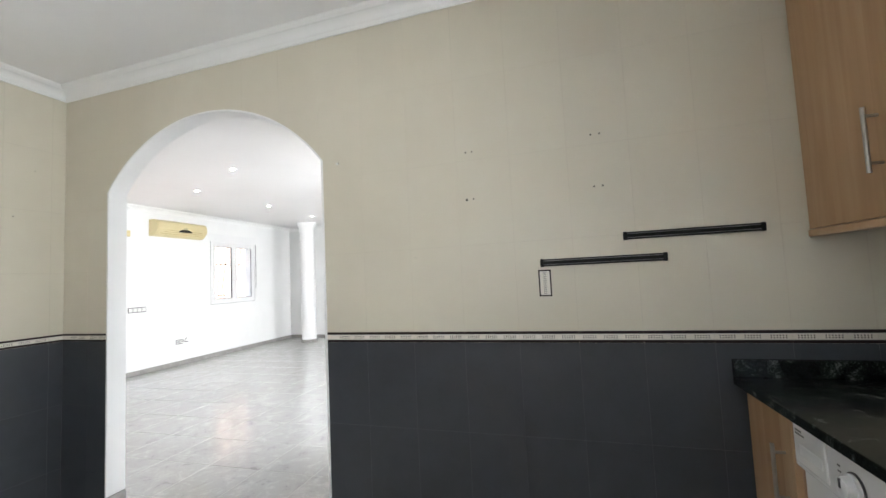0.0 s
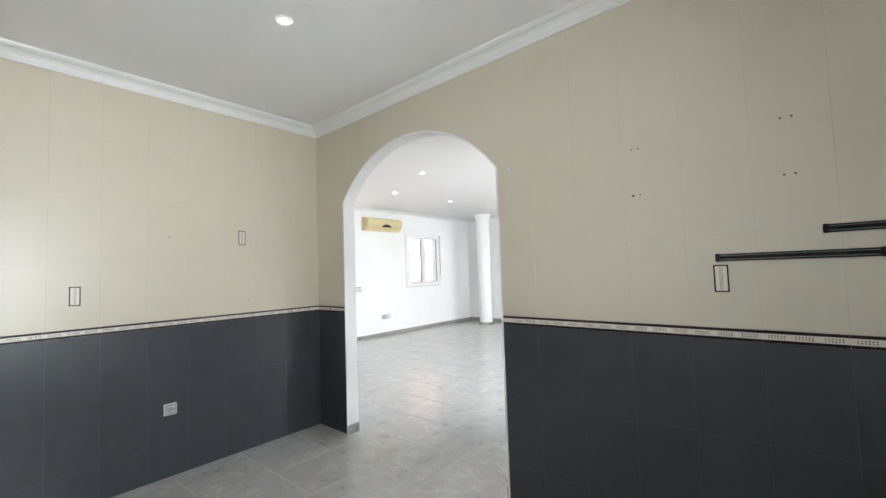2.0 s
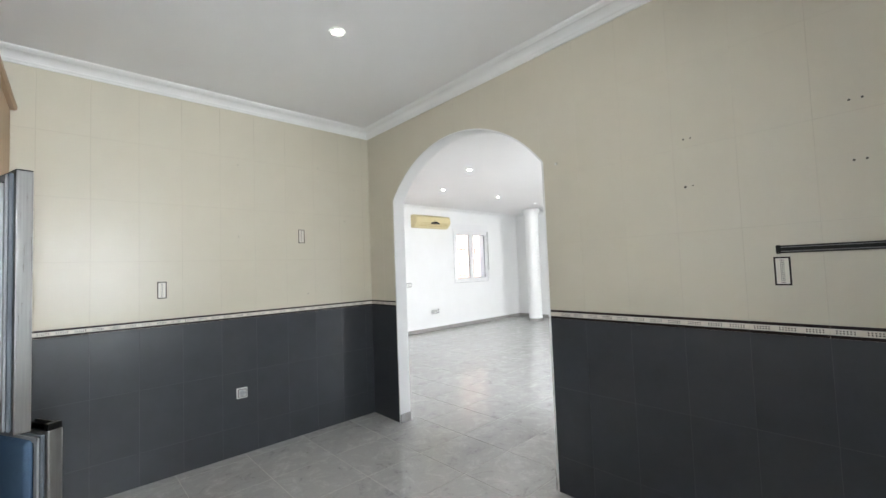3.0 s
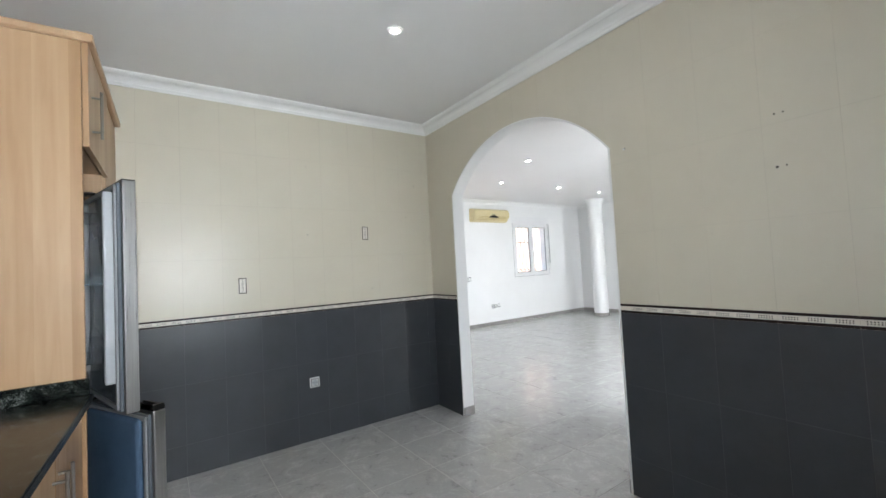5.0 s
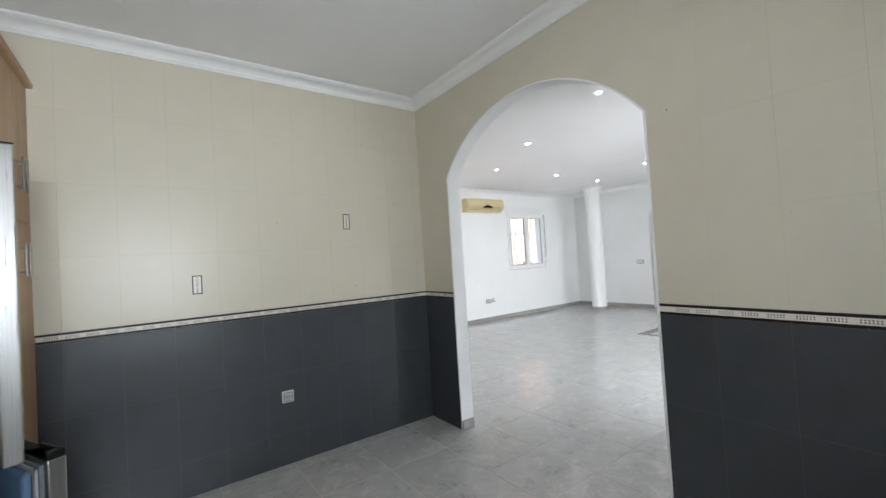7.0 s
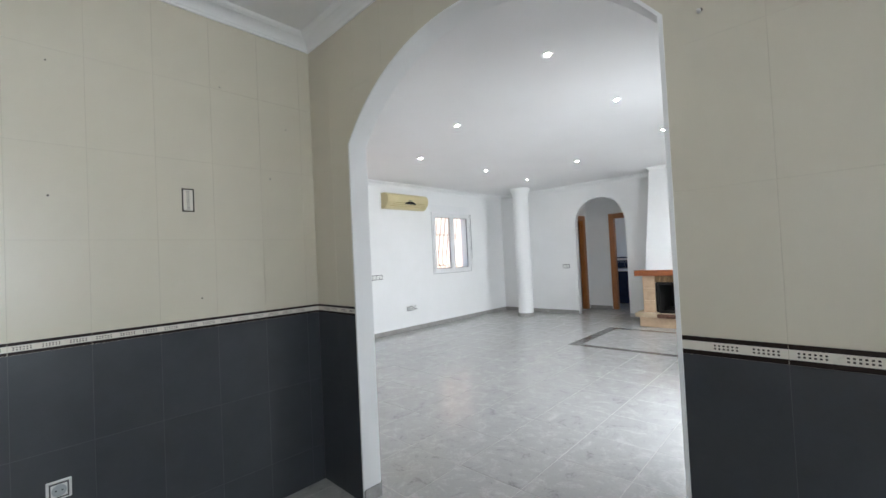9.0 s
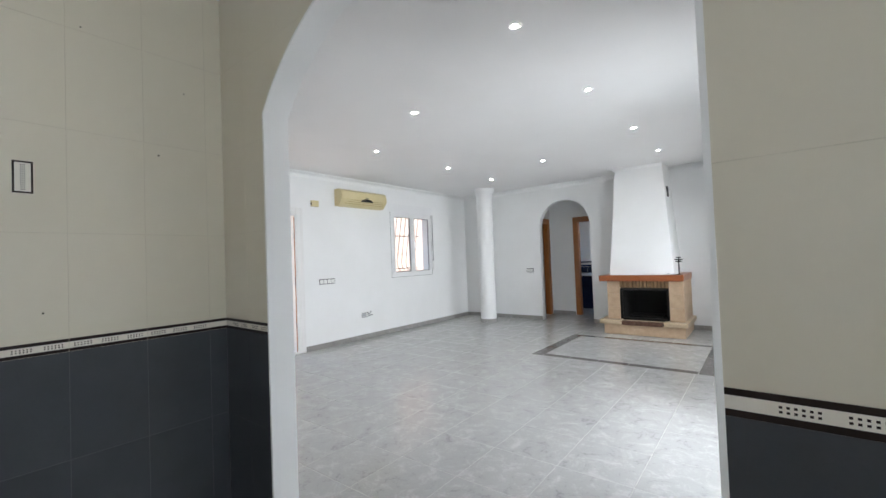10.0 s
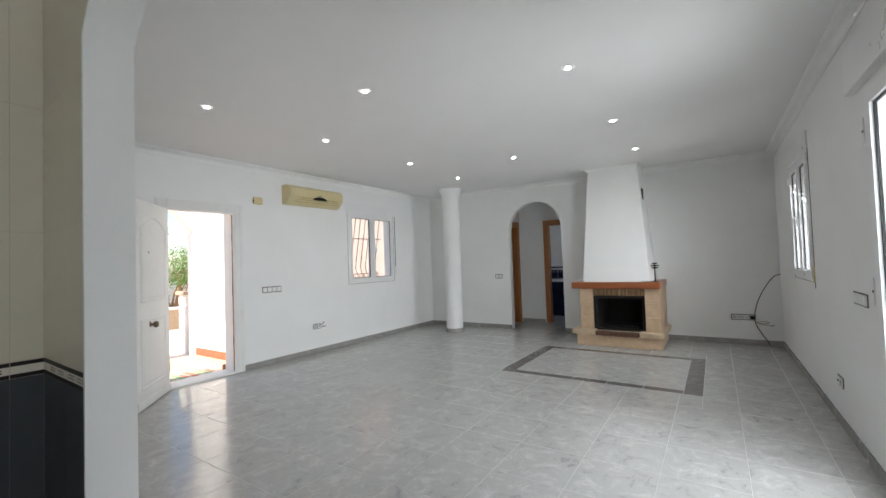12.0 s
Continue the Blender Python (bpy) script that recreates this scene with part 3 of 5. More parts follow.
def tall_housing():
    """Fridge housing: side panels, bridge cupboard with a door, filler towards the wall, crown."""
    t = thing("fridge_housing", "tall light beech housing round the fridge with a cupboard on top", "cabinet")
    t.matrix_world = RUN
    part("side_panel", bx(-1.92, KY0, 0.0, -1.898, -0.703, 2.36, bevel=0.0015, seg=1), BEECH, t)
    part("side_panel", bx(-2.548, KY0, 0.0, -2.53, -0.71, 1.93, bevel=0.0015, seg=1), BEECH, t)
    part("body", bx(-2.53, KY0, 1.93, -1.922, -0.714, 2.359), BEECH_E, t)
    door = part("door", bx(-2.53, -0.701, 1.915, -1.900, -0.680, 2.3595, bevel=0.002), BEECH, t)
    bar_handle(door, -1.985, -0.680, 2.08, 0.21, (0, 1))
    bm = bmesh.new()
    prof = [(-0.72, 2.36), (-0.672, 2.36), (-0.664, 2.367), (-0.662, 2.383), (-0.67, 2.394), (-0.72, 2.396)]
    prism(bm, prof, lambda u, v, d: Vector((d, u, v)), -3.07, -1.884)
    prism(bm, [(-1.93, 2.3602), (-1.890, 2.3602), (-1.883, 2.367), (-1.881, 2.383), (-1.888, 2.394), (-1.93, 2.3958)], lambda u, v, d: Vector((u, d, v)), KY0, -0.6622)
    part("crown_moulding", bm, BEECH_E, t, "rounded beech crown strip")


def tall_cupboard():
    """A tall two-storey cupboard beside the fridge, two leaves above and two below."""
    t = thing("tall_cupboard", "tall light beech cupboard with steel bar handles beside the fridge", "cabinet")
    t.matrix_world = RUN
    part("body", bx(-3.07, KY0 + 0.03, 0.10, -2.552, -0.714, 2.358), BEECH_E, t)
    part("plinth", bx(-3.07, -0.76, 0.0, -2.56, -0.742, 0.10), BEECH_E, t)
    for z0, z1, zh in ((0.105, 1.640, 1.455), (1.644, 2.357, 1.855)):
        for a, b, h in ((-3.066, -2.802, -2.835), (-2.799, -2.536, -2.765)):
            d = part("door", bx(a, -0.713, z0, b, -0.692, z1, bevel=0.002), BEECH, t)
            bar_handle(d, h, -0.692, zh, 0.16, (0, 1))


tall_housing()
tall_cupboard()


def fridge():
    """Two-door fridge freezer with both doors ajar."""
    t = thing("fridge_freezer", "stainless steel fridge freezer with both doors standing ajar", "fridge")
    t.matrix_world = RUN @ pose(-2.50, -0.775, 0)
    bm = bmesh.new()
    W, H = 0.565, 1.80
    for a in ((0, -0.5, 0.06, 0.03, 0, H), (W - 0.03, -0.5, 0.06, W, 0, H), (0, -0.5, H - 0.03, W, 0, H), (0, -0.5, 0.06, W, 0, 0.10), (0, -0.5, 0.74, W, 0, 0.79), (0, -0.5, 0.06, W, -0.47, H)):
        box(bm, *a[:3], *a[3:])
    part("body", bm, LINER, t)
    for fx in (0.06, W - 0.06):
        part("foot", lathe(bmesh.new(), [(0.02, 0), (0.02, 0.05), (0.012, 0.062)], pose(fx, -0.05, 0), 12), BLACK, t)
        part("foot", lathe(bmesh.new(), [(0.02, 0), (0.02, 0.05), (0.012, 0.062)], pose(fx, -0.44, 0), 12), BLACK, t)
    for z in (1.05, 1.32, 1.56):
        part("shelf", bx(0.03, -0.45, z, W - 0.03, -0.04, z + 0.008), CLEAR, t, "clear shelf")
    part("hinge", bx(0.0, -0.03, H + 0.001, 0.07, 0.05, H + 0.016, bevel=0.004), BLACK, t, "black hinge cover")
    part("hinge", bx(0.0, -0.002, 0.757, 0.06, 0.045, 0.769, bevel=0.003), BLACK, t, "black hinge plate")

    def leaf(z0, z1, angle, bins, name):
        m = pose(0.008, 0.006, 0, 0, 0, angle)
        def put(pname, b, mat, parent, label="", smooth=False):
            bmesh.ops.transform(b, matrix=m, verts=b.verts)
            return part(pname, b, mat, parent, label, smooth)
        door = put(name, bx(0, 0.012, z0, 0.577, 0.064, z1, bevel=0.006), STEEL, t, "brushed steel door standing ajar")
        put("liner", bx(0.014, -0.004, z0 + 0.012, 0.563, 0.012, z1 - 0.012, bevel=0.006), LINER, door, "white inner lining with its shade in the colour")
        bm2 = bmesh.new()
        for a in ((0.02, z0 + 0.02, 0.042, z1 - 0.02), (0.535, z0 + 0.02, 0.557, z1 - 0.02), (0.02, z1 - 0.042, 0.557, z1 - 0.02), (0.02, z0 + 0.02, 0.557, z0 + 0.042)):
            box(bm2, a[0], -0.013, a[1], a[2], -0.004, a[3], bevel=0.003)
        put("gasket", bm2, SEAL_G, door, "grey rubber gasket")
        put("top_trim", bx(0.002, 0.014, z1 + 0.0005, 0.575, 0.062, z1 + 0.004), BLACK, door, "black trim along the top edge")
        if bins:
            put("raised_rim", bx(0.505, -0.045, z0 + 0.13, 0.53, -0.003, z1 - 0.05, bevel=0.008), RIM_G, door, "pale grey raised rim")
            put("raised_rim", bx(0.045, -0.045, z0 + 0.13, 0.07, -0.003, z1 - 0.05, bevel=0.008), RIM_G, door, "pale grey raised rim")
        else:
            put("inner_pad", bx(0.05, -0.035, z0 + 0.05, 0.53, -0.003, z1 - 0.03, bevel=0.02, seg=4), LINER_B, door, "rounded inner lining with a blue reflection in its colour", True)
        for z, hh in bins:
            b = bmesh.new()
            box(b, 0.07, -0.115, z, 0.505, -0.004, z + 0.004)
            box(b, 0.07, -0.114, z, 0.074, -0.004, z + hh * 0.9)
            box(b, 0.501, -0.114, z, 0.505, -0.004, z + hh * 0.9)
            tray = put("door_bin", b, CLEAR, door, "clear plastic door bin")
            b = bmesh.new()
            box(b, 0.069, -0.121, z + hh - 0.006, 0.506, -0.112, z + hh + 0.006, bevel=0.002)
            box(b, 0.069, -0.119, z - 0.001, 0.506, -0.112, z + 0.006, bevel=0.002)
            box(b, 0.07, -0.118, z + 0.007, 0.505, -0.114, z + hh - 0.007)
            put("rim", b, BIN_RIM, tray, "frosted bin front")
        return door, put

    leaf(0.772, 1.795, 18.0, [(1.0, 0.085), (1.335, 0.055), (1.645, 0.05)], "upper_door")
    door, put = leaf(0.07, 0.752, 28.3, [], "freezer_door")
    b = bmesh.new()
    box(b, 0.40, 0.014, 0.748, 0.572, 0.060, 0.756)
    box(b, 0.40, 0.052, 0.75, 0.572, 0.064, 0.772, bevel=0.003)
    box(b, 0.545, 0.014, 0.75, 0.574, 0.062, 0.778, bevel=0.004)
    put("grip", b, BLACK, door, "black moulded grip")


fridge()


def base_unit(name, label, x0, y0, x1, y1, front, doors, handles):
    """A base cupboard with its plinth; front: the side with the doors, +y or -x. doors: spans along the front."""
    t = thing(name, label, "cabinet", (0, 0, 0))
    if front == "+y":
        t.matrix_world = RUN
        part("body", bx(x0, y0, 0.10, x1, y1 - 0.02, 0.865), BEECH_E, t)
        part("plinth", bx(x0, y1 - 0.08, 0.0, x1, y1 - 0.062, 0.10), BEECH_E, t)
        for (a, b), h in zip(doors, handles):
            d = part("door", bx(a + 0.0015, y1 - 0.02, 0.105, b - 0.0015, y1, 0.857, bevel=0.002), BEECH, t)
            bar_handle(d, h, y1, 0.68, 0.19, (0, 1))
    else:
        part("body", bx(x0 + 0.02, y0, 0.10, x1, y1, 0.865), BEECH_E, t)
        part("plinth", bx(x0 + 0.062, y0, 0.0, x0 + 0.08, y1, 0.10), BEECH_E, t)
        for (a, b), h in zip(doors, handles):
            d = part("door", bx(x0, a + 0.0015, 0.105, x0 + 0.02, b - 0.0015, 0.857, bevel=0.002), BEECH, t)
            bar_handle(d, x0, h, 0.66, 0.19, (-1, 0))


def worktop(name, label, x0, y0, x1, y1, upstands):
    t = thing(name, label, "worktop", (0, 0, 0))
    part("slab", bx(x0, y0, 0.868, x1, y1, 0.898, bevel=0.004), GRANITE, t)
    for a in upstands:
        part("upstand", bx(a[0], a[1], 0.8985, a[2], a[3], 0.963, bevel=0.003), GRANITE, t)
    return t


base_unit("base_cabinet", "light beech base cabinet with steel bar handles beside the fridge", -1.896, KY0, -0.98, -0.715, "+y", ((-1.89, -1.435), (-1.435, -0.985)), (-1.475, -1.395))
base_unit("base_cabinet", "light beech base cabinet with steel bar handles under the worktop", -0.975, KY0, -0.075, -0.715, "+y", ((-0.97, -0.525), (-0.525, -0.08)), (-0.565, -0.485))
worktop("worktop", "polished dark green granite worktop along the back wall", -1.896, KY0, 0.738, -0.678, ((-1.895, KY0 + 0.02, -1.875, -0.69), (-1.87, KY0, 0.735, KY0 + 0.02))).matrix_world = RUN
base_unit("base_cabinet", "narrow light beech base cabinet with a steel bar handle", 0.778, 1.346, KX1, 1.66, "-x", ((1.348, 1.655),), (1.40,))
worktop("worktop", "polished dark green granite worktop under the kitchen window", 0.743, -0.675, KX1, 1.672, ((0.745, 1.648, KX1, 1.678), (KX1 - 0.02, -0.67, KX1, 1.647)))


def washing_machine():
    t = thing("washing_machine", "white front-loading washing machine under the granite worktop", "washing machine", (0, 0, 0))
    y0, y1, x = 0.745, 1.342, 0.778
    part("body", bx(x + 0.02, y0, 0.02, KX1 - 0.02, y1, 0.862, bevel=0.004), CERAMIC, t)
    part("control_panel", bx(x, y0, 0.72, x + 0.022, y1, 0.862, bevel=0.006), CERAMIC, t)
    drawer = part("detergent_drawer", bx(x - 0.004, 1.175, 0.735, x + 0.01, 1.332, 0.85, bevel=0.005), CERAMIC, t, "white detergent drawer")
    part("grip", bx(x - 0.0055, 1.19, 0.765, x - 0.001, 1.30, 0.795, bevel=0.002), GASKET, drawer, "recessed drawer grip")
    for k, dz in enumerate((0.0, -0.010)):
        part("lettering", bx(x - 0.0052, 1.285 - 0.012 * k, 0.830 + dz, x - 0.0035, 1.315, 0.835 + dz), PLATE_D, drawer, "small grey print")
    knob = part("knob", lathe(bmesh.new(), [(0.032, 0), (0.032, 0.010), (0.026, 0.012), (0.024, 0.03), (0.018, 0.032)], pose(x, 1.068, 0.782, 0, -90), 28), GASKET, t, "pale programme dial", True)
    part("dial_ring", lathe(bmesh.new(), [(0.036, -0.001), (0.036, 0.003), (0.033, 0.004)], pose(x, 1.068, 0.782, 0, -90), 28), PLATE_D, knob, "grey ring round the dial", True)
    part("pointer", bx(x - 0.034, 1.065, 0.782, x - 0.030, 1.071, 0.804), PLATE_D, knob)
    for k in range(5):
        part("lettering", bx(x - 0.001, 1.115 + 0.002 * k, 0.752 + 0.014 * k, x + 0.002, 1.127 + 0.002 * k, 0.756 + 0.014 * k), PLATE_D, t, "small grey print")
    ring = part("door", lathe(bmesh.new(), [(0.165, 0), (0.165, 0.012), (0.15, 0.022), (0.125, 0.022), (0.115, 0.008), (0.02, 0.004)], pose(x + 0.02, 1.12, 0.42, 0, -90), 36), STEEL, t, "round porthole door", True)
    part("porthole", lathe(bmesh.new(), [(0.115, 0.009), (0.10, 0.016), (0.02, 0.03)], pose(x + 0.02, 1.12, 0.42, 0, -90), 30), BLACK, ring, "dark glass porthole", True)


washing_machine()


def wall_cabinet():
    t = thing("wall_cabinet", "light beech wall cabinet over the worktop by the tiled wall", "cabinet", (0, 0, 0))
    part("body", bx(1.048, 1.0, 1.439, KX1, 1.665, 2.36), BEECH_E, t)
    d = part("door", bx(1.028, 1.003, 1.441, 1.048, 1.655, 2.355, bevel=0.002), BEECH, t)
    bar_handle(d, 1.028, 1.27, 1.66, 0.19, (-1, 0))
    part("light_rail", bx(1.026, 1.0, 1.413, 1.068, 1.665, 1.4385, bevel=0.005), BEECH_E, t, "rounded beech strip")
    part("crown_moulding", bx(1.0, 0.97, 2.36, KX1, 1.66, 2.41, bevel=0.012), BEECH_E, t, "rounded beech crown strip")


wall_cabinet()

# ---- windows ----
def casement_window(name, label, x, sign, y0, y1, z0, z1, recess, handle_y=None):
    """A two-leaf aluminium window in a wall along y; sign: the way into the room."""
    t = tagged(thing(name, label, "window", (0, 0, 0)), kind="structure")
    xi = x - sign * recess
    def bar(nm, parent, a, b, c, d, p, q, mat=ALU, bev=0.004, lab=""):
        return part(nm, bx(min(p, q), a, c, max(p, q), b, d, bevel=bev), mat, parent, lab)
    f0, f1 = xi - sign * 0.05, xi + sign * 0.012
    fr = bmesh.new()
    for a in ((y0, y0 + 0.045, z0, z1), (y1 - 0.045, y1, z0, z1), (y0 + 0.045, y1 - 0.045, z0, z0 + 0.045), (y0 + 0.045, y1 - 0.045, z1 - 0.045, z1)):
        box(fr, min(f0, f1), a[0], a[2], max(f0, f1), a[1], a[3])
    part("window_frame", fr, ALU, t)
    # grey strips stand for the shadow line between frame and wall
    gap = bmesh.new()
    for a in ((y0 - 0.005, y0, z0 - 0.005, z1 + 0.002), (y1, y1 + 0.005, z0 - 0.005, z1 + 0.002), (y0, y1, z0 - 0.005, z0)):
        box(gap, min(x - sign * 0.02, x + sign * 0.002), a[0], a[2], max(x - sign * 0.02, x + sign * 0.002), a[1], a[3])
    part("joint", gap, PLATE_D, t, "grey strip drawn as a shadow line round the frame")
    mid = (y0 + y1) / 2
    for a, b in ((y0 + 0.035, mid - 0.002), (mid + 0.002, y1 - 0.035)):
        leaf = bmesh.new()
        g0, g1 = xi - sign * 0.03, xi + sign * 0.026
        w = 0.058
        for c in ((a, a + w, z0 + 0.035, z1 - 0.035), (b - w, b, z0 + 0.035, z1 - 0.035), (a + w, b - w, z0 + 0.035, z0 + 0.035 + w), (a + w, b - w, z1 - 0.035 - w, z1 - 0.035)):
            box(leaf, min(g0, g1), c[0], c[2], max(g0, g1), c[1], c[3])
        sash = part("sash", leaf, ALU, t)
        seal = bmesh.new()
        s0, s1 = xi - sign * 0.005, xi + sign * 0.008
        p, q, r, s = a + w, b - w, z0 + 0.035 + w, z1 - 0.035 - w
        for c in ((p, p + 0.008, r, s), (q - 0.008, q, r, s), (p + 0.008, q - 0.008, r, r + 0.008), (p + 0.008, q - 0.008, s - 0.008, s)):
            box(seal, min(s0, s1), c[0], c[2], max(s0, s1), c[1], c[3])
        part("seal", seal, RUBBER, sash, "black glazing seal")
        pane = part("pane", bx(xi - 0.003, p + 0.002, r + 0.002, xi + 0.003, q - 0.002, s - 0.002), PANE, sash)
        pane.visible_shadow = False
    hm = handle_y if handle_y is not None else mid + 0.03
    hb = box(bmesh.new(), min(xi + sign * 0.02, xi + sign * 0.036), hm - 0.014, (z0 + z1) / 2 - 0.07, max(xi + sign * 0.02, xi + sign * 0.036), hm + 0.014, (z0 + z1) / 2 + 0.05, bevel=0.004)
    tube(hb, [(xi + sign * 0.03, hm, (z0 + z1) / 2 + 0.02), (xi + sign * 0.065, hm, (z0 + z1) / 2 + 0.02), (xi + sign * 0.068, hm, (z0 + z1) / 2 - 0.01), (xi + sign * 0.066, hm, (z0 + z1) / 2 - 0.10)], 0.009, 10)
    part("handle", hb, ALU, t, "white lever handle", True)
    for zz in (z0 + 0.16, z1 - 0.16):
        for yy in (y0 + 0.03, y1 - 0.03):
            part("hinge", lathe(bmesh.new(), [(0.008, -0.035), (0.008, 0.035)], pose(xi + sign * 0.03, yy, zz), 10), ALU, t)
    return t


def shutter_box(name, label, x, sign, y0, y1, z0, z1, proud):
    t = tagged(thing(name, label, "shutter box", (0, 0, 0)), kind="structure")
    part("cover", bx(min(x - sign * 0.02, x + sign * proud), y0, z0, max(x - sign * 0.02, x + sign * proud), y1, z1, bevel=0.003), ALU, t)
    return t


def strap(x, sign, y, z0, z1, zr):
    """Roller shutter strap with its winder plate."""
    t = thing("shutter_strap", "grey roller shutter strap with a wall winder beside the window", "shutter strap", (0, 0, 0))
    part("band", bx(min(x, x + sign * 0.004), y - 0.007, z0, max(x, x + sign * 0.004), y + 0.007, z1), PLATE_D, t)
    part("winder", bx(min(x, x + sign * 0.012), y - 0.016, zr - 0.09, max(x, x + sign * 0.012), y + 0.016, zr + 0.06, bevel=0.004), AC_Y if sign < 0 else PLATE, t, "plastic winder plate")


casement_window("window_1", "white aluminium two-leaf window with a grille outside", LX0, 1, 6.25, 7.43, 1.01, 2.24, 0.012, 6.90)
shutter_box("shutter_box_1", "white shutter box cover over the entrance side window", LX0, 1, 6.20, 7.46, 2.242, 2.395, 0.006)
strap(LX0, 1, 7.475, 1.28, 2.24, 1.19)
casement_window("window_2", "white aluminium two-leaf window seen at a steep angle", LX1, -1, 6.30, 7.38, 1.03, 2.25, 0.012, 6.93)
shutter_box("shutter_box_2", "white shutter box cover over the terrace side window", LX1, -1, 6.27, 7.40, 2.252, 2.41, 0.014)
strap(LX1, -1, 6.285, 0.98, 2.40, 1.12)
casement_window("window_3", "white aluminium kitchen window over the worktop", KX1, -1, -0.65, 0.40, 0.98, 1.95, 0.06)
# added window, fills the invented back opening
casement_window("window_4", "added white aluminium window in the unseen back wall", 0, 1, -0.55, 0.55, 1.05, 2.05, 0.06).matrix_world = pose(-0.45, KY0, 0, 0, 0, 90)


def window_grille(x, y0, y1, z0, z1):
    """Wrought iron grille: bars lean out downwards and hook back to the sill, with scrolls between."""
    t = thing("window_grille", "black wrought iron window grille with leaning bars and scrolls", "window grille", (0, 0, 0))
    n = 9
    def out(s):
        return 0.17 * (1 - s) / 0.78 if s > 0.22 else 0.17 * math.sin(math.pi / 2 * max(s - 0.03, 0) / 0.19) ** 0.7
    for i in range(n):
        y = y0 + (y1 - y0) * (i + 0.5) / n
        part("bar", tube(bmesh.new(), [(x - out(k / 32), y, z0 + (z1 - z0) * k / 32) for k in range(33)], 0.0065, 6), IRON, t)
        part("knot", lathe(bmesh.new(), [(0.006, -0.02), (0.012, -0.012), (0.012, 0.012), (0.006, 0.02)], pose(x - out(0.36), y, z0 + (z1 - z0) * 0.36), 8), IRON, t)
    for s in (0.03, 0.11, 0.66, 0.99):
        part("rail", tube(bmesh.new(), [(x - out(s), y0 - 0.02, z0 + (z1 - z0) * s), (x - out(s), y1 + 0.02, z0 + (z1 - z0) * s)], 0.0075, 6), IRON, t)
    for i in range(n - 1):
        yc = y0 + (y1 - y0) * (i + 1) / n
        for sgn in (-1, 1):
            pts = [(x - 0.10, yc + sgn * (0.03 + (0.004 + 0.022 * a / 16) * math.cos(a * 0.5)), z0 + 0.06 + (0.006 + 0.03 * a / 16) * math.sin(a * 0.5)) for a in range(17)]
            part("scroll", tube(bmesh.new(), pts, 0.0045, 5), IRON, t)


window_grille(-6.70, 6.27, 7.41, 1.03, 2.22)

# ---- terrace door ----
def terrace_door():
    t = tagged(thing("door_terrace", "white aluminium glazed terrace door letting in daylight", "door", (0, 0, 0)), kind="structure")
    xo, xi, y0, y1, z1 = LX1 + 0.06, LX1 - 0.012, 2.95, 4.55, 2.22
    fr = bmesh.new()
    for a in ((y0, y0 + 0.05, 0.0, z1), (y1 - 0.05, y1, 0.0, z1), (y0 + 0.05, y1 - 0.05, z1 - 0.05, z1), (y0 + 0.05, y1 - 0.05, 0.0, 0.04)):
        box(fr, xi, a[0], a[2], xo, a[1], a[3])
    part("door_frame", fr, ALU, t)
    mid = (y0 + y1) / 2
    for a, b in ((y0 + 0.04, mid - 0.002), (mid + 0.002, y1 - 0.04)):
        bm = bmesh.new()
        for c in ((a, a + 0.075, 0.045, z1 - 0.045), (b - 0.075, b, 0.045, z1 - 0.045), (a + 0.075, b - 0.075, 0.045, 0.16), (a + 0.075, b - 0.075, z1 - 0.12, z1 - 0.045)):
            box(bm, LX1 - 0.022, c[0], c[2], LX1 + 0.035, c[1], c[3])
        sash = part("sash", bm, ALU, t)
        seal = bmesh.new()
        for c in ((a + 0.075, a + 0.084, 0.16, z1 - 0.12), (b - 0.084, b - 0.075, 0.16, z1 - 0.12), (a + 0.084, b - 0.084, 0.16, 0.168), (a + 0.084, b - 0.084, z1 - 0.128, z1 - 0.12)):
            box(seal, LX1 - 0.006, c[0], c[2], LX1 + 0.014, c[1], c[3])
        part("seal", seal, RUBBER, sash, "black glazing seal")
        pane = part("pane", bx(LX1, a + 0.077, 0.162, LX1 + 0.006, b - 0.077, z1 - 0.122), PANE, sash)
        pane.visible_shadow = False


terrace_door()
shutter_box("shutter_box_3", "white shutter box standing out over the terrace door", LX1, -1, 2.75, 4.78, 2.245, 2.50, 0.045)
for yy, zz in ((4.64, 1.99), (4.645, 1.08)):
    t = thing("strap_guide", "white strap plate with a dark slot beside the terrace door", "strap guide", (0, 0, 0), group="strap plates")
    pl = part("plate", bx(LX1 - 0.006, yy - 0.012, zz - 0.08, LX1, yy + 0.012, zz + 0.08, bevel=0.002), PLATE, t)
    part("slot", bx(LX1 - 0.0075, yy - 0.011, zz - 0.006, LX1 - 0.005, yy + 0.011, zz + 0.008), BLACK, pl, "dark slot")

# ---- front door ----
tr = bmesh.new()
for a in ((3.385, 3.497, 0.0, 2.17), (4.283, 4.395, 0.0, 2.17)):
    box(tr, LX0, a[0], a[2], LX0 + 0.016, a[1], a[3], bevel=0.005)
box(tr, LX0, 3.499, 2.063, LX0 + 0.016, 4.281, 2.17, bevel=0.005)
for a in ((3.405, 3.43, 0.0, 2.15), (4.35, 4.375, 0.0, 2.15)):
    box(tr, LX0 + 0.016, a[0], a[2], LX0 + 0.022, a[1], a[3], bevel=0.002)
structure("trim_front_door", tr, DOOR_W, "white painted moulded casing round the front door", "door casing")
jm = bmesh.new()
box(jm, LX0 - 0.10, 3.50, 0.0, LX0 - 0.002, 3.515, 2.06)
box(jm, LX0 - 0.10, 4.265, 0.0, LX0 - 0.002, 4.28, 2.06)
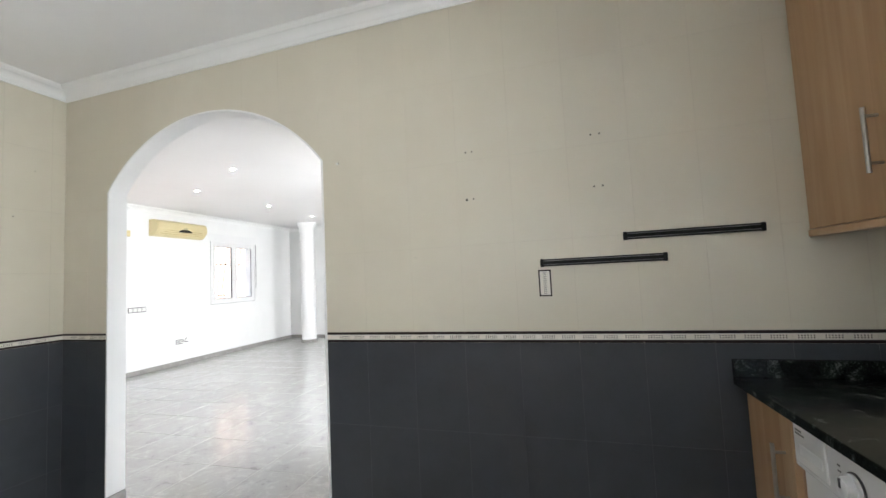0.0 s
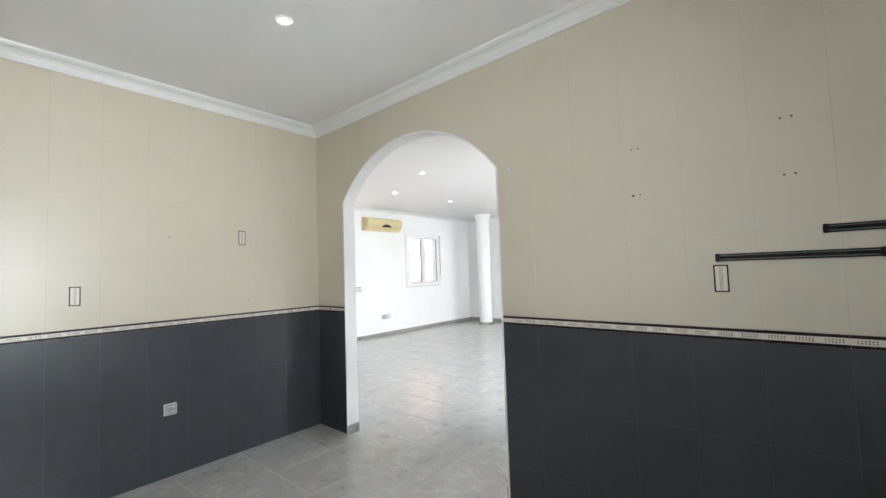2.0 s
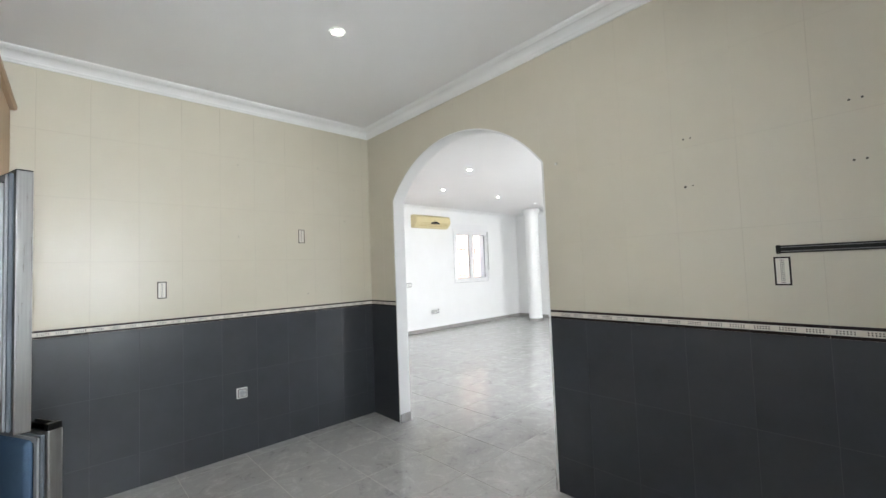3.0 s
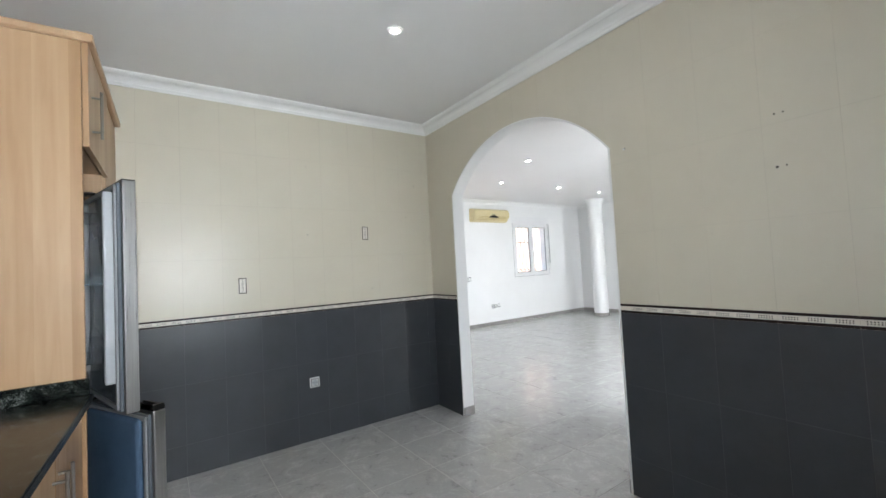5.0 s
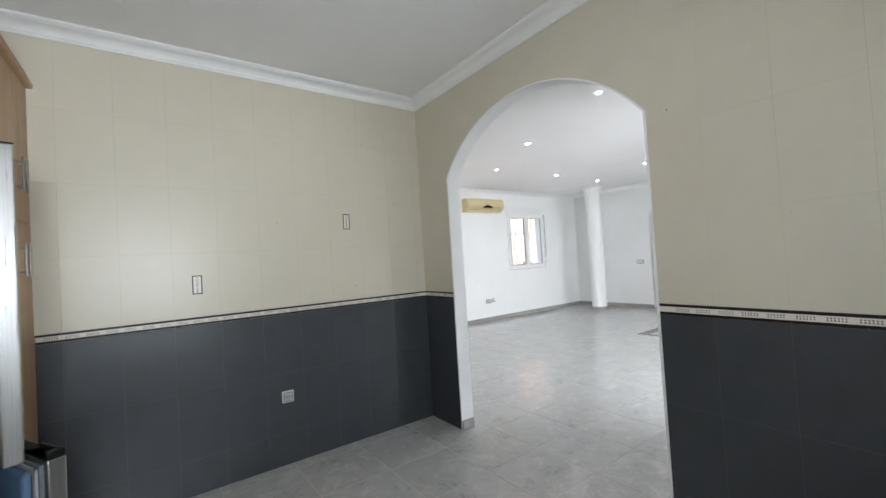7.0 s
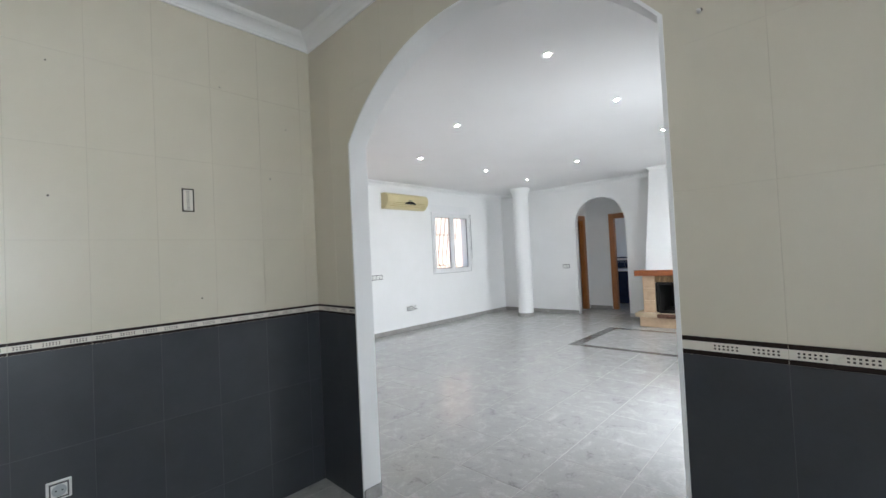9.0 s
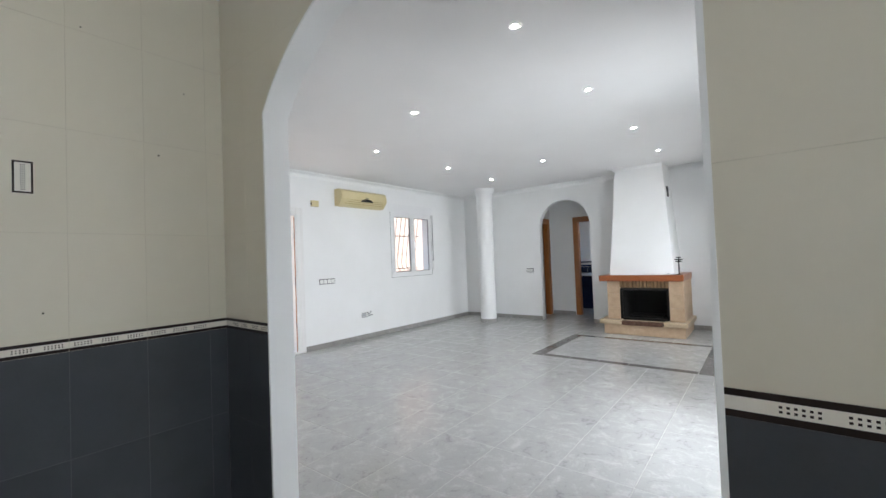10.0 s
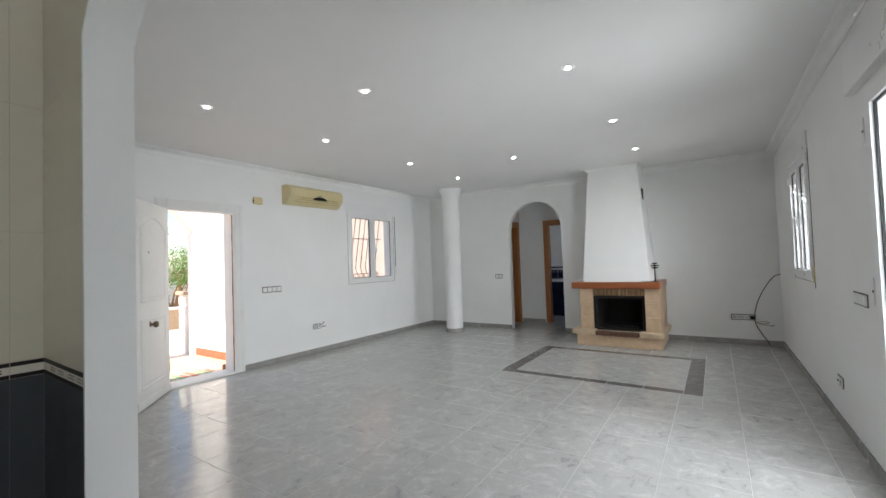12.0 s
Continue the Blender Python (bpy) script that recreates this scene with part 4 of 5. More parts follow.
box(jm, LX0 - 0.10, 3.515, 2.045, LX0 - 0.002, 4.265, 2.06)
structure("door_jamb_1", jm, DOOR_W, "white painted front door jamb", "door jamb")
st = thing("strike_strip", "worn brass and bare wood latch strip on the front door jamb", "latch strip", (0, 0, 0))
part("strip", bx(LX0 - 0.024, 4.260, 0.03, LX0 - 0.006, 4.2645, 2.03), PINE_O, st, "bare wood edge")
for zz in (0.42, 1.03, 1.09, 1.75):
    part("strike_plate", bx(LX0 - 0.022, 4.2575, zz - 0.04, LX0 - 0.008, 4.2595, zz + 0.04, bevel=0.001, seg=1), BLACK, st, "dark strike plate")
structure("threshold", bx(LX0 - 0.27, 3.50, -0.02, LX0 + 0.01, 4.28, 0.022, bevel=0.005), STUCCO, "pale stone front door threshold", "threshold")


def front_door():
    """A panelled leaf that stands wide open, with a central knob."""
    t = tagged(thing("door_1", "white painted panelled front door, standing wide open", "door", (LX0 + 0.022, 3.505, 0.012), -42.0), kind="structure")
    W, H = 0.775, 2.035
    part("leaf", bx(0, -0.036, 0, W, 0.0, H, bevel=0.003), DOOR_W, t)
    def panel(x0, z0, x1, z1, arch):
        def outline(o):
            pts = [(x0 + o, z0 + o), (x1 - o, z0 + o)]
            if arch:
                pts += [(x1 - o - (x1 - x0 - 2 * o) * k / 20, z1 - o + arch * math.sin(math.pi * k / 20) ** 0.8) for k in range(21)]
            else:
                pts += [(x1 - o, z1 - o), (x0 + o, z1 - o)]
            return pts
        bm = bmesh.new()
        levels = [(0.0, 0.0), (0.010, 0.010), (0.022, 0.010), (0.034, 0.002), (0.055, 0.007)]
        rings = [[bm.verts.new((u, h, v)) for u, v in outline(o)] for o, h in levels]
        for p, q in zip(rings, rings[1:]):
            for i in range(len(p)):
                bm.faces.new((p[i], p[(i + 1) % len(p)], q[(i + 1) % len(p)], q[i]))
        bm.faces.new(rings[-1])
        return bm
    part("panel", panel(0.09, 1.02, W - 0.09, 1.78, 0.12), DOOR_W, t, "raised arched panel")
    part("panel", panel(0.09, 0.17, W - 0.09, 0.86, 0.0), DOOR_W, t, "raised panel")
    part("weather_bar", bx(0.0, 0.0, 0.0, W, 0.018, 0.085, bevel=0.006), DOOR_W, t)
    part("knob", lathe(bmesh.new(), [(0.032, 0), (0.032, 0.006), (0.012, 0.010), (0.012, 0.035), (0.028, 0.045), (0.034, 0.060), (0.026, 0.074), (0.008, 0.078)], pose(W / 2 + 0.10, 0, 0.79, -90), 24), BRASS, t, "aged brass centre knob", True)
    part("peephole", lathe(bmesh.new(), [(0.011, 0), (0.011, 0.004), (0.006, 0.006)], pose(W / 2 + 0.12, 0.004, 1.52, -90), 16), BRASS, t, "brass peephole", True)
    for zz in (0.25, 1.0, 1.78):
        part("hinge", lathe(bmesh.new(), [(0.008, -0.05), (0.008, 0.05)], pose(-0.004, -0.005, zz), 10), BRASS, t)


front_door()

# ---- living room things ----
def air_conditioner():
    t = thing("air_conditioner", "yellowed wall-mounted air conditioner above the light switches", "air conditioner", (0, 0, 0))
    y0, y1, zb, zt, x = 5.0, 5.99, 2.245, 2.52, LX0
    prof = [(0.0, zt), (0.11, zt), (0.165, zt - 0.03), (0.185, zt - 0.09), (0.185, zt - 0.155), (0.165, zt - 0.19), (0.10, zb + 0.012), (0.05, zb), (0.0, zb)]
    part("casing", prism(bmesh.new(), [(x + d, z) for d, z in prof], lambda u, v, d: Vector((u, d, v)), y0 + 0.018, y1 - 0.018), AC_Y, t, smooth=True)
    for a in (y0, y1):
        b = a + (0.018 if a == y0 else -0.018)
        part("end_cap", prism(bmesh.new(), [(x + d * 1.02, zb + (z - zb) * 1.0) for d, z in prof], lambda u, v, d: Vector((u, d, v)), a, b), AC_Y, t, smooth=True)
    part("front_panel", bx(x + 0.178, y0 + 0.03, zt - 0.155, x + 0.19, y1 - 0.03, zt - 0.045, bevel=0.004), AC_Y, t)
    for k, (dx, dz) in enumerate(((0.178, -0.172), (0.158, -0.20), (0.128, -0.228))):
        part("louvre", bx(x + dx - 0.03, y0 + 0.20 - 0.05 * k, zt + dz - 0.004, x + dx + 0.006, y1 - 0.10 + 0.03 * k, zt + dz + 0.004, bevel=0.002), AC_D, t, "air louvre with shade in its colour")
    bm = bmesh.new()
    pts = [(5.53 + 0.13 * math.cos(math.pi * k / 16), zt - 0.192 + 0.052 * math.sin(math.pi * k / 16)) for k in range(17)]
    prism(bm, pts, along_y, x + 0.184, x + 0.198)
    part("display", bm, BLACK, t, "dark half-round display")
    part("badge", bx(x + 0.19, 5.49, zt - 0.128, x + 0.1925, 5.57, zt - 0.118), PLATE_D, t)


air_conditioner()
t = thing("wall_box", "small yellowed plastic box on the wall beside the air conditioner", "wall box", (0, 0, 0))
part("case", bx(LX0, 4.545, 2.205, LX0 + 0.035, 4.675, 2.30, bevel=0.006), AC_Y, t)
part("slot", bx(LX0 + 0.01, 4.5435, 2.23, LX0 + 0.03, 4.5455, 2.26), BLACK, t, "dark slot")

t = thing("column", "round white plastered column with a flared top and tiled foot", "column", (-5.455, 8.01, 0.0))
R = 0.158
part("shaft", lathe(bmesh.new(), [(R, 0.0), (R, 2.50), (R + 0.004, 2.56), (R + 0.02, 2.62), (R + 0.045, 2.665), (R + 0.05, 2.70), (R + 0.05, CEILING - 0.001)], steps=48), WHITE, t, smooth=True)
for k in range(16):
    bm = bmesh.new()
    a0, a1 = 2 * math.pi * (k + 0.04) / 16, 2 * math.pi * (k + 0.96) / 16
    out = [(math.cos(a) * r, math.sin(a) * r) for a, r in ((a0, R + 0.001), (a0, R + 0.012), ((a0 + a1) / 2, R + 0.015), (a1, R + 0.012), (a1, R + 0.001))]
    prism(bm, out, lambda u, v, d: Vector((u, v, d)), 0.001, 0.075)
    part("skirting_tile", bm, BASE_T, t)


def fireplace():
    t = thing("fireplace", "stone fireplace with a wooden mantel, firebrick lintel and black firebox", "fireplace", (0, 0, 0))
    yf, yw = 7.83, LY1 - 0.001
    part("hearth_base", bx(-3.08, 7.75, 0.0, -1.92, yw, 0.165, bevel=0.012), CREAM_ST, t, "cream stone hearth base")
    for x0, x1 in ((-3.14, -2.80), (-2.20, -1.88)):
        part("hearth_slab", bx(x0, 7.715, 0.166, x1, yw, 0.235, bevel=0.008), CREAM_LT, t, "pale stone hearth slab")
    part("hearth_middle", bx(-2.797, 7.80, 0.166, -2.203, yw, 0.225, bevel=0.004), CREAM_LT, t)
    for k in range(9):
        part("brick", bx(-2.795 + 0.0655 * k, 7.70, 0.166, -2.733 + 0.0655 * k, 7.80, 0.222, bevel=0.004, seg=1), EMBER_B, t, "soot-darkened red brick" if k == 0 else "")
    for x0, x1 in ((-3.03, -2.84), (-2.125, -1.93)):
        for k in range(3):
            part("pillar_stone", bx(x0, yf, 0.236 + 0.2045 * k, x1, yw, 0.4385 + 0.2045 * k, bevel=0.006), CREAM_ST, t)
    bm = bmesh.new()
    box(bm, -2.84, 7.97, 0.80, -2.125, yw, 0.845)
    part("lintel", bm, SOOT, t)
    for k in range(14):
        x0 = -2.838 + 0.0509 * k
        part("brick", bx(x0 + 0.003, yf + 0.01, 0.742, x0 + 0.045, yf + 0.13, 0.846, bevel=0.004, seg=1), FIREBRICK, t)
    # firebox: sides, back, hood and frame
    fb = bmesh.new()
    box(fb, -2.84, yf + 0.10, 0.226, -2.80, yw, 0.80)
    box(fb, -2.165, yf + 0.10, 0.226, -2.125, yw, 0.80)
    box(fb, -2.80, yw - 0.06, 0.226, -2.165, yw, 0.80)
    box(fb, -2.80, yf + 0.14, 0.76, -2.165, yw - 0.06, 0.80)
    box(fb, -2.80, yf + 0.02, 0.2255, -2.165, yw - 0.06, 0.24)
    part("firebox", fb, SOOT, t, "sooty black firebox")
    fr = bmesh.new()
    for a in ((-2.838, 0.24, -2.80, 0.73), (-2.165, 0.24, -2.127, 0.73), (-2.80, 0.70, -2.165, 0.73), (-2.80, 0.24, -2.165, 0.262)):
        box(fr, a[0], yf + 0.02, a[1], a[2], yf + 0.05, a[3], bevel=0.003)
    part("fire_frame", fr, IRON, t, "black iron frame")
    gr = thing("fire_grate", "low black iron fire grate inside the fireplace", "fire grate", (0, 0, 0))
    for k in range(12):
        x = -2.72 + 0.042 * k
        part("bar", tube(bmesh.new(), [(x, yf + 0.12, 0.30), (x, yf + 0.10, 0.33), (x, yf + 0.16, 0.29), (x, yf + 0.46, 0.29)], 0.006, 6), IRON, gr)
    for yy in (yf + 0.14, yf + 0.42):
        part("rail", bx(-2.74, yy, 0.26, -2.24, yy + 0.02, 0.286), IRON, gr)
        for xx in (-2.73, -2.25):
            part("leg", bx(xx - 0.008, yy, 0.2405, xx + 0.008, yy + 0.016, 0.262), IRON, gr)
    bm = bx(-3.14, 7.77, 0.849, -1.915, yw, 0.945, bevel=0.006)
    part("mantel", bm, MANTEL, t, "reddish varnished wooden mantel shelf")
    # tapering hood
    hb = bmesh.new()
    lo = [(-2.985, 7.86), (-2.045, 7.86), (-2.045, yw), (-2.985, yw)]
    hi = [(-2.895, 8.10), (-2.18, 8.10), (-2.18, yw), (-2.895, yw)]
    n = 10
    rings = []
    for k in range(n + 1):
        s = k / n
        e = s ** 0.9
        rings.append([hb.verts.new((a[0] + (b[0] - a[0]) * e, a[1] + (b[1] - a[1]) * e, 0.946 + (CEILING - 0.947) * s)) for a, b in zip(lo, hi)])
    for p, q in zip(rings, rings[1:]):
        for i in range(4):
            hb.faces.new((p[i], p[(i + 1) % 4], q[(i + 1) % 4], q[i]))
    hb.faces.new(rings[0])
    hb.faces.new(rings[-1])
    ed = [e for e in hb.edges if abs(e.verts[0].co.z - e.verts[1].co.z) > 0.05]
    bmesh.ops.bevel(hb, geom=ed, offset=0.02, segments=3, profile=0.5, affect="EDGES")
    part("hood", hb, WHITE, t, "white plastered tapering chimney hood", True)
    cm = bmesh.new()
    prof = [(0, -0.06), (0.02, -0.035), (0.045, -0.012), (0.05, 0)]
    outs = []
    for p, q in prof:
        outs.append([cm.verts.new((x, y, CEILING - 0.0015 + q)) for x, y in ((-2.897 - p, yw), (-2.897 - p, 8.098 - p * 0.3), (-2.178 + p * 0.2, 8.098 - p * 0.3), (-2.178 + p * 0.2, yw))])
    for a, b in zip(outs, outs[1:]):
        for i in range(3):
            cm.faces.new((a[i], a[i + 1], b[i + 1], b[i]))
    part("hood_moulding", cm, PLASTER, t)
    part("vent", bx(-2.166, 8.20, 2.18, -2.142, 8.36, 2.35, bevel=0.002), IRON, t, "dark vent grille")


fireplace()

t = thing("candle_holder", "small black iron candle holder on the mantel", "candle holder", (-1.985, 7.90, 0.9455))
part("foot", lathe(bmesh.new(), [(0.045, 0), (0.045, 0.004), (0.012, 0.010), (0.006, 0.014)], steps=20), IRON, t, smooth=True)
part("stem", lathe(bmesh.new(), [(0.008, 0.012), (0.008, 0.16), (0.007, 0.265)], steps=10), IRON, t)
for z, r in ((0.196, 0.046), (0.226, 0.056), (0.258, 0.034)):
    part("dish", lathe(bmesh.new(), [(0.008, z - 0.010), (r * 0.7, z - 0.006), (r, z + 0.002), (r + 0.002, z + 0.010), (r - 0.004, z + 0.010), (0.008, z + 0.003)], steps=20), IRON, t, smooth=True)
t = thing("cord", "thin black cord lying on the mantel", "cord", (0, 0, 0))
part("strand", tube(bmesh.new(), [(-2.02, 7.90, 0.950), (-2.06, 7.86, 0.951), (-2.11, 7.84, 0.955), (-2.13, 7.845, 0.968), (-2.15, 7.842, 0.958), (-2.16, 7.845, 0.95)], 0.0035, 6), CABLE, t)


def spline(points, n=8):
    """A smooth curve through points."""
    p = [Vector(q) for q in points]
    p = [2 * p[0] - p[1]] + p + [2 * p[-1] - p[-2]]
    out = []
    for a, b, c, d in zip(p, p[1:], p[2:], p[3:]):
        for k in range(n):
            s = k / n
            out.append(0.5 * (2 * b + (c - a) * s + (2 * a - 5 * b + 4 * c - d) * s * s + (3 * b - a - 3 * c + d) * s ** 3))
    return out + [p[-2]]


t = thing("aerial_cable", "black cable hanging in an arc beside the wall sockets", "cable", (0, 0, 0))
part("cable", tube(bmesh.new(), spline([(-0.522, 8.672, 1.0), (-0.60, 8.662, 0.965), (-0.70, 8.655, 0.82), (-0.79, 8.65, 0.62), (-0.835, 8.63, 0.43), (-0.825, 8.64, 0.30), (-0.76, 8.645, 0.16), (-0.70, 8.645, 0.06), (-0.68, 8.645, 0.012)]), 0.0055, 8), CABLE, t)
part("loose_end", tube(bmesh.new(), spline([(-0.84, 8.63, 0.35), (-0.79, 8.60, 0.32), (-0.73, 8.60, 0.315), (-0.68, 8.61, 0.33), (-0.74, 8.62, 0.345), (-0.82, 8.61, 0.33), (-0.76, 8.60, 0.305), (-0.66, 8.62, 0.29)]), 0.006, 8), CABLE_W, t, "coiled pale flex")
part("plug", lathe(bmesh.new(), [(0.010, 0), (0.012, 0.02), (0.007, 0.04)], pose(-0.66, 8.62, 0.285, 0, 70), 12), CABLE_W, t)
t = thing("aerial_cable", "short cable end sticking out of the wall socket", "cable", (0, 0, 0))
part("cable", tube(bmesh.new(), spline([(LX0 + 0.012, 5.60, 0.41), (LX0 + 0.05, 5.63, 0.43), (LX0 + 0.05, 5.66, 0.47), (LX0 + 0.03, 5.67, 0.44)]), 0.004, 6), CABLE, t)
part("plug", bx(LX0 + 0.012, 5.64, 0.385, LX0 + 0.03, 5.72, 0.397, bevel=0.003), BLACK, t)

# ---- passage and bathroom beyond the arched passage ----
HX0, HX1, HY1 = -4.74, -2.9, 9.62
wall("wall_passage_left", "white passage wall with a wooden doorway", "y", HX0 - 0.1, HX0, LY1 + 0.12, HY1, 2.6, [(8.86, 9.50, 0, 2.04, 0)])
wall("wall_passage_end", "white passage end wall with the bathroom doorway", "x", HY1, HY1 + 0.1, HX0 - 0.1, HX1 + 0.1, 2.6, [(-4.14, -3.40, 0, 2.04, 0)])
wall("wall_passage_right", "plain white passage wall", "y", HX1, HX1 + 0.1, LY1 + 0.12, HY1, 2.6, [])
structure("ceiling_passage", bx(HX0 - 0.1, LY1 + 0.12, 2.6, HX1 + 0.1, HY1 + 0.05, 2.7), CEIL, "white passage ceiling", "ceiling")
baseboard("baseboard_11", "x", HY1, -1, HX0, -4.235)


def wooden_frame(name, axis, d0, d1, a, b, top, label):
    """Orange wood lining and casing of a doorway."""
    bm = bmesh.new()
    def put(u0, u1, z0, z1, e0, e1):
        if axis == "x":
            box(bm, u0, e0, z0, u1, e1, z1, bevel=0.004)
        else:
            box(bm, e0, u0, z0, e1, u1, z1, bevel=0.004)
    for e0, e1 in ((d0 - 0.012, d0), (d1, d1 + 0.012)):
        put(a - 0.085, a + 0.012, 0.0, top + 0.085, e0, e1)
        put(b - 0.012, b + 0.085, 0.0, top + 0.085, e0, e1)
        put(a + 0.012, b - 0.012, top - 0.012, top + 0.085, e0, e1)
    put(a + 0.001, a + 0.025, 0.0, top, d0, d1)
    put(b - 0.025, b - 0.001, 0.0, top, d0, d1)
    put(a + 0.025, b - 0.025, top - 0.025, top, d0, d1)
    return structure(name, bm, PINE_O, label, "door frame")


wooden_frame("door_frame_1", "y", HX0 - 0.1, HX0, 8.90, 9.47, 2.03, "orange varnished wooden door frame in the passage")
wooden_frame("door_frame_2", "x", HY1, HY1 + 0.1, -4.135, -3.405, 2.03, "orange varnished wooden bathroom door frame")
# room behind the passage door
structure("wall_side_room", bx(-6.2, 8.83, 0.0, -6.1, 10.4, 2.6), WHITE, "plain white wall beyond the passage door", "wall")
structure("wall_side_room_end", bx(-6.1, 10.3, 0.0, HX0 - 0.1, 10.4, 2.6), WHITE, "plain white wall beyond the passage door", "wall")
structure("ceiling_side_room", bx(-6.2, 8.80, 2.6, HX0 - 0.1, 10.4, 2.7), CEIL, "plain white ceiling", "ceiling")
# bathroom
BX0, BX1, BY0, BY1 = -4.75, -2.5, HY1 + 0.1, 11.3
bath = structure("wall_bathroom_end", bx(BX0, BY1, 0, BX1, BY1 + 0.1, 2.6), WHITE, "white bathroom wall above navy tiles", "wall")
wall("wall_bathroom_right", "white bathroom wall with a small window", "y", BX1, BX1 + 0.1, BY0, BY1 + 0.1, 2.6, [(9.95, 11.1, 1.0, 2.2, 0)])
wall("wall_bathroom_left", "white bathroom wall", "y", BX0 - 0.1, BX0, BY0, BY1 + 0.1, 2.6, [])
structure("ceiling_bathroom", bx(BX0 - 0.1, BY0, 2.6, BX1 + 0.1, BY1 + 0.1, 2.7), CEIL, "white bathroom ceiling", "ceiling")
for i in range(9):
    for k in range(3):
        part("tile", bx(BX0 + 0.25 * i + 0.002, BY1 - 0.009, 0.33 * k + 0.002, BX0 + 0.25 * i + 0.248, BY1 - 0.001, 0.33 * k + 0.328, bevel=0.0015, seg=1), BLUE_T, bath)
    part("border_tile", bx(BX0 + 0.25 * i + 0.002, BY1 - 0.010, 0.993, BX0 + 0.25 * i + 0.248, BY1 - 0.001, 1.035), BLUE_T, bath)
    part("border_tile", bx(BX0 + 0.25 * i + 0.002, BY1 - 0.010, 1.037, BX0 + 0.25 * i + 0.248, BY1 - 0.001, 1.085), BAND_W, bath)
    part("border_tile", bx(BX0 + 0.25 * i + 0.002, BY1 - 0.010, 1.087, BX0 + 0.25 * i + 0.248, BY1 - 0.001, 1.12), BLUE_T, bath)
t = thing("washstand", "navy bathroom vanity with a white basin top", "washstand", (0, 0, 0))
part("cabinet", bx(-4.70, 10.72, 0.0, -3.2, BY1 - 0.012, 0.78, bevel=0.004), BLUE_T, t)
part("basin", bx(-4.74, 10.66, 0.78, -3.17, BY1 - 0.012, 0.84, bevel=0.02), CERAMIC, t, "white ceramic basin top")

# ---- outside ----
structure("ground", bx(-400, -400, -0.40, 400, 400, -0.16), SOIL, "dry bare ground round the house", "ground")
structure("pavement_garden", bx(-13.5, -2.0, -0.16, -8.25, 14.0, -0.05), PAVE, "pale sunlit paving in the garden", "pavement")
porch = structure("floor_porch", bx(-8.25, 1.2, -0.16, -6.68, 6.1, -0.024), FLOOR_G, "porch floor of terracotta tiles", "floor")
for i in range(5):
    for k in range(15):
        part("tile", bx(-8.24 + 0.31 * i, 1.22 + 0.325 * k, -0.024, -8.24 + 0.31 * i + 0.304, 1.22 + 0.325 * k + 0.319, -0.016, bevel=0.002, seg=1), TERRA_P, porch)
wall("wall_porch", "sunlit white porch side wall", "x", 4.66, 4.86, -8.25, -6.68, 3.0, [], STUCCO, -0.05)
wall("wall_porch_arcade", "white porch wall with a wide arch to the garden", "y", -8.47, -8.25, 1.2, 4.9, 3.0, [(2.5, 4.64, -0.05, 1.95, 0.62)], STUCCO, -0.05)
sk = thing("porch_skirting", "terracotta skirting tiles along the porch wall", "skirting", (0, 0, 0))
for k in range(6):
    part("tile", bx(-8.25 + 0.262 * k + 0.002, 4.648, -0.016, -8.25 + 0.262 * k + 0.259, 4.6595, 0.10, bevel=0.002, seg=1), TERRA, sk)
part("tile", bx(LX0 - 0.262, 4.24, 0.0, LX0 - 0.255, 4.28, 0.09), TERRA, sk)


def garden_pier():
    t = thing("garden_pier", "white rough stone pier with a flat cap in the sun", "garden pier", (-8.75, 4.78, -0.05))
    rng = random.Random(3)
    part("core", bx(-0.105, -0.105, 0, 0.105, 0.105, 0.98), STUCCO, t)
    for side in range(2):
        for r in range(6):
            off = 0.0
            while off < 0.215:
                w = rng.uniform(0.08, 0.14)
                w = min(w, 0.22 - off)
                u0, u1, z0, z1 = -0.11 + off + 0.002, -0.11 + off + w - 0.002, 0.16 * r + 0.006, 0.16 * r + 0.154
                d = rng.uniform(0.112, 0.120)
                if side == 0:
                    part("stone", bx(0.10, u0, z0, d, u1, z1, bevel=0.012, seg=1), STUCCO, t)
                else:
                    part("stone", bx(u0, -d, z0, u1, -0.10, z1, bevel=0.012, seg=1), STUCCO, t)
                off += w
    part("cap", bx(-0.15, -0.15, 0.98, 0.15, 0.15, 1.04, bevel=0.012), CREAM_LT, t, "pale stone cap")


garden_pier()
t = thing("planter_wall", "low cream garden wall round a planting bed", "garden wall", (0, 0, 0))
part("wall", bx(-12.2, -1.0, -0.05, -12.0, 13.0, 0.42), CREAM_LT, t)
part("coping", bx(-12.24, -1.0, 0.421, -11.96, 13.0, 0.47, bevel=0.012), STUCCO, t)
structure("planting_bed", bx(-13.4, -1.0, -0.05, -12.2, 13.0, 0.30), SOIL, "dry planting bed behind the garden wall", "planting bed")
structure("wall_garden", bx(-15.2, -6.0, -0.16, -15.0, 20.0, 1.0), STUCCO, "low white wall closing off the garden", "wall")


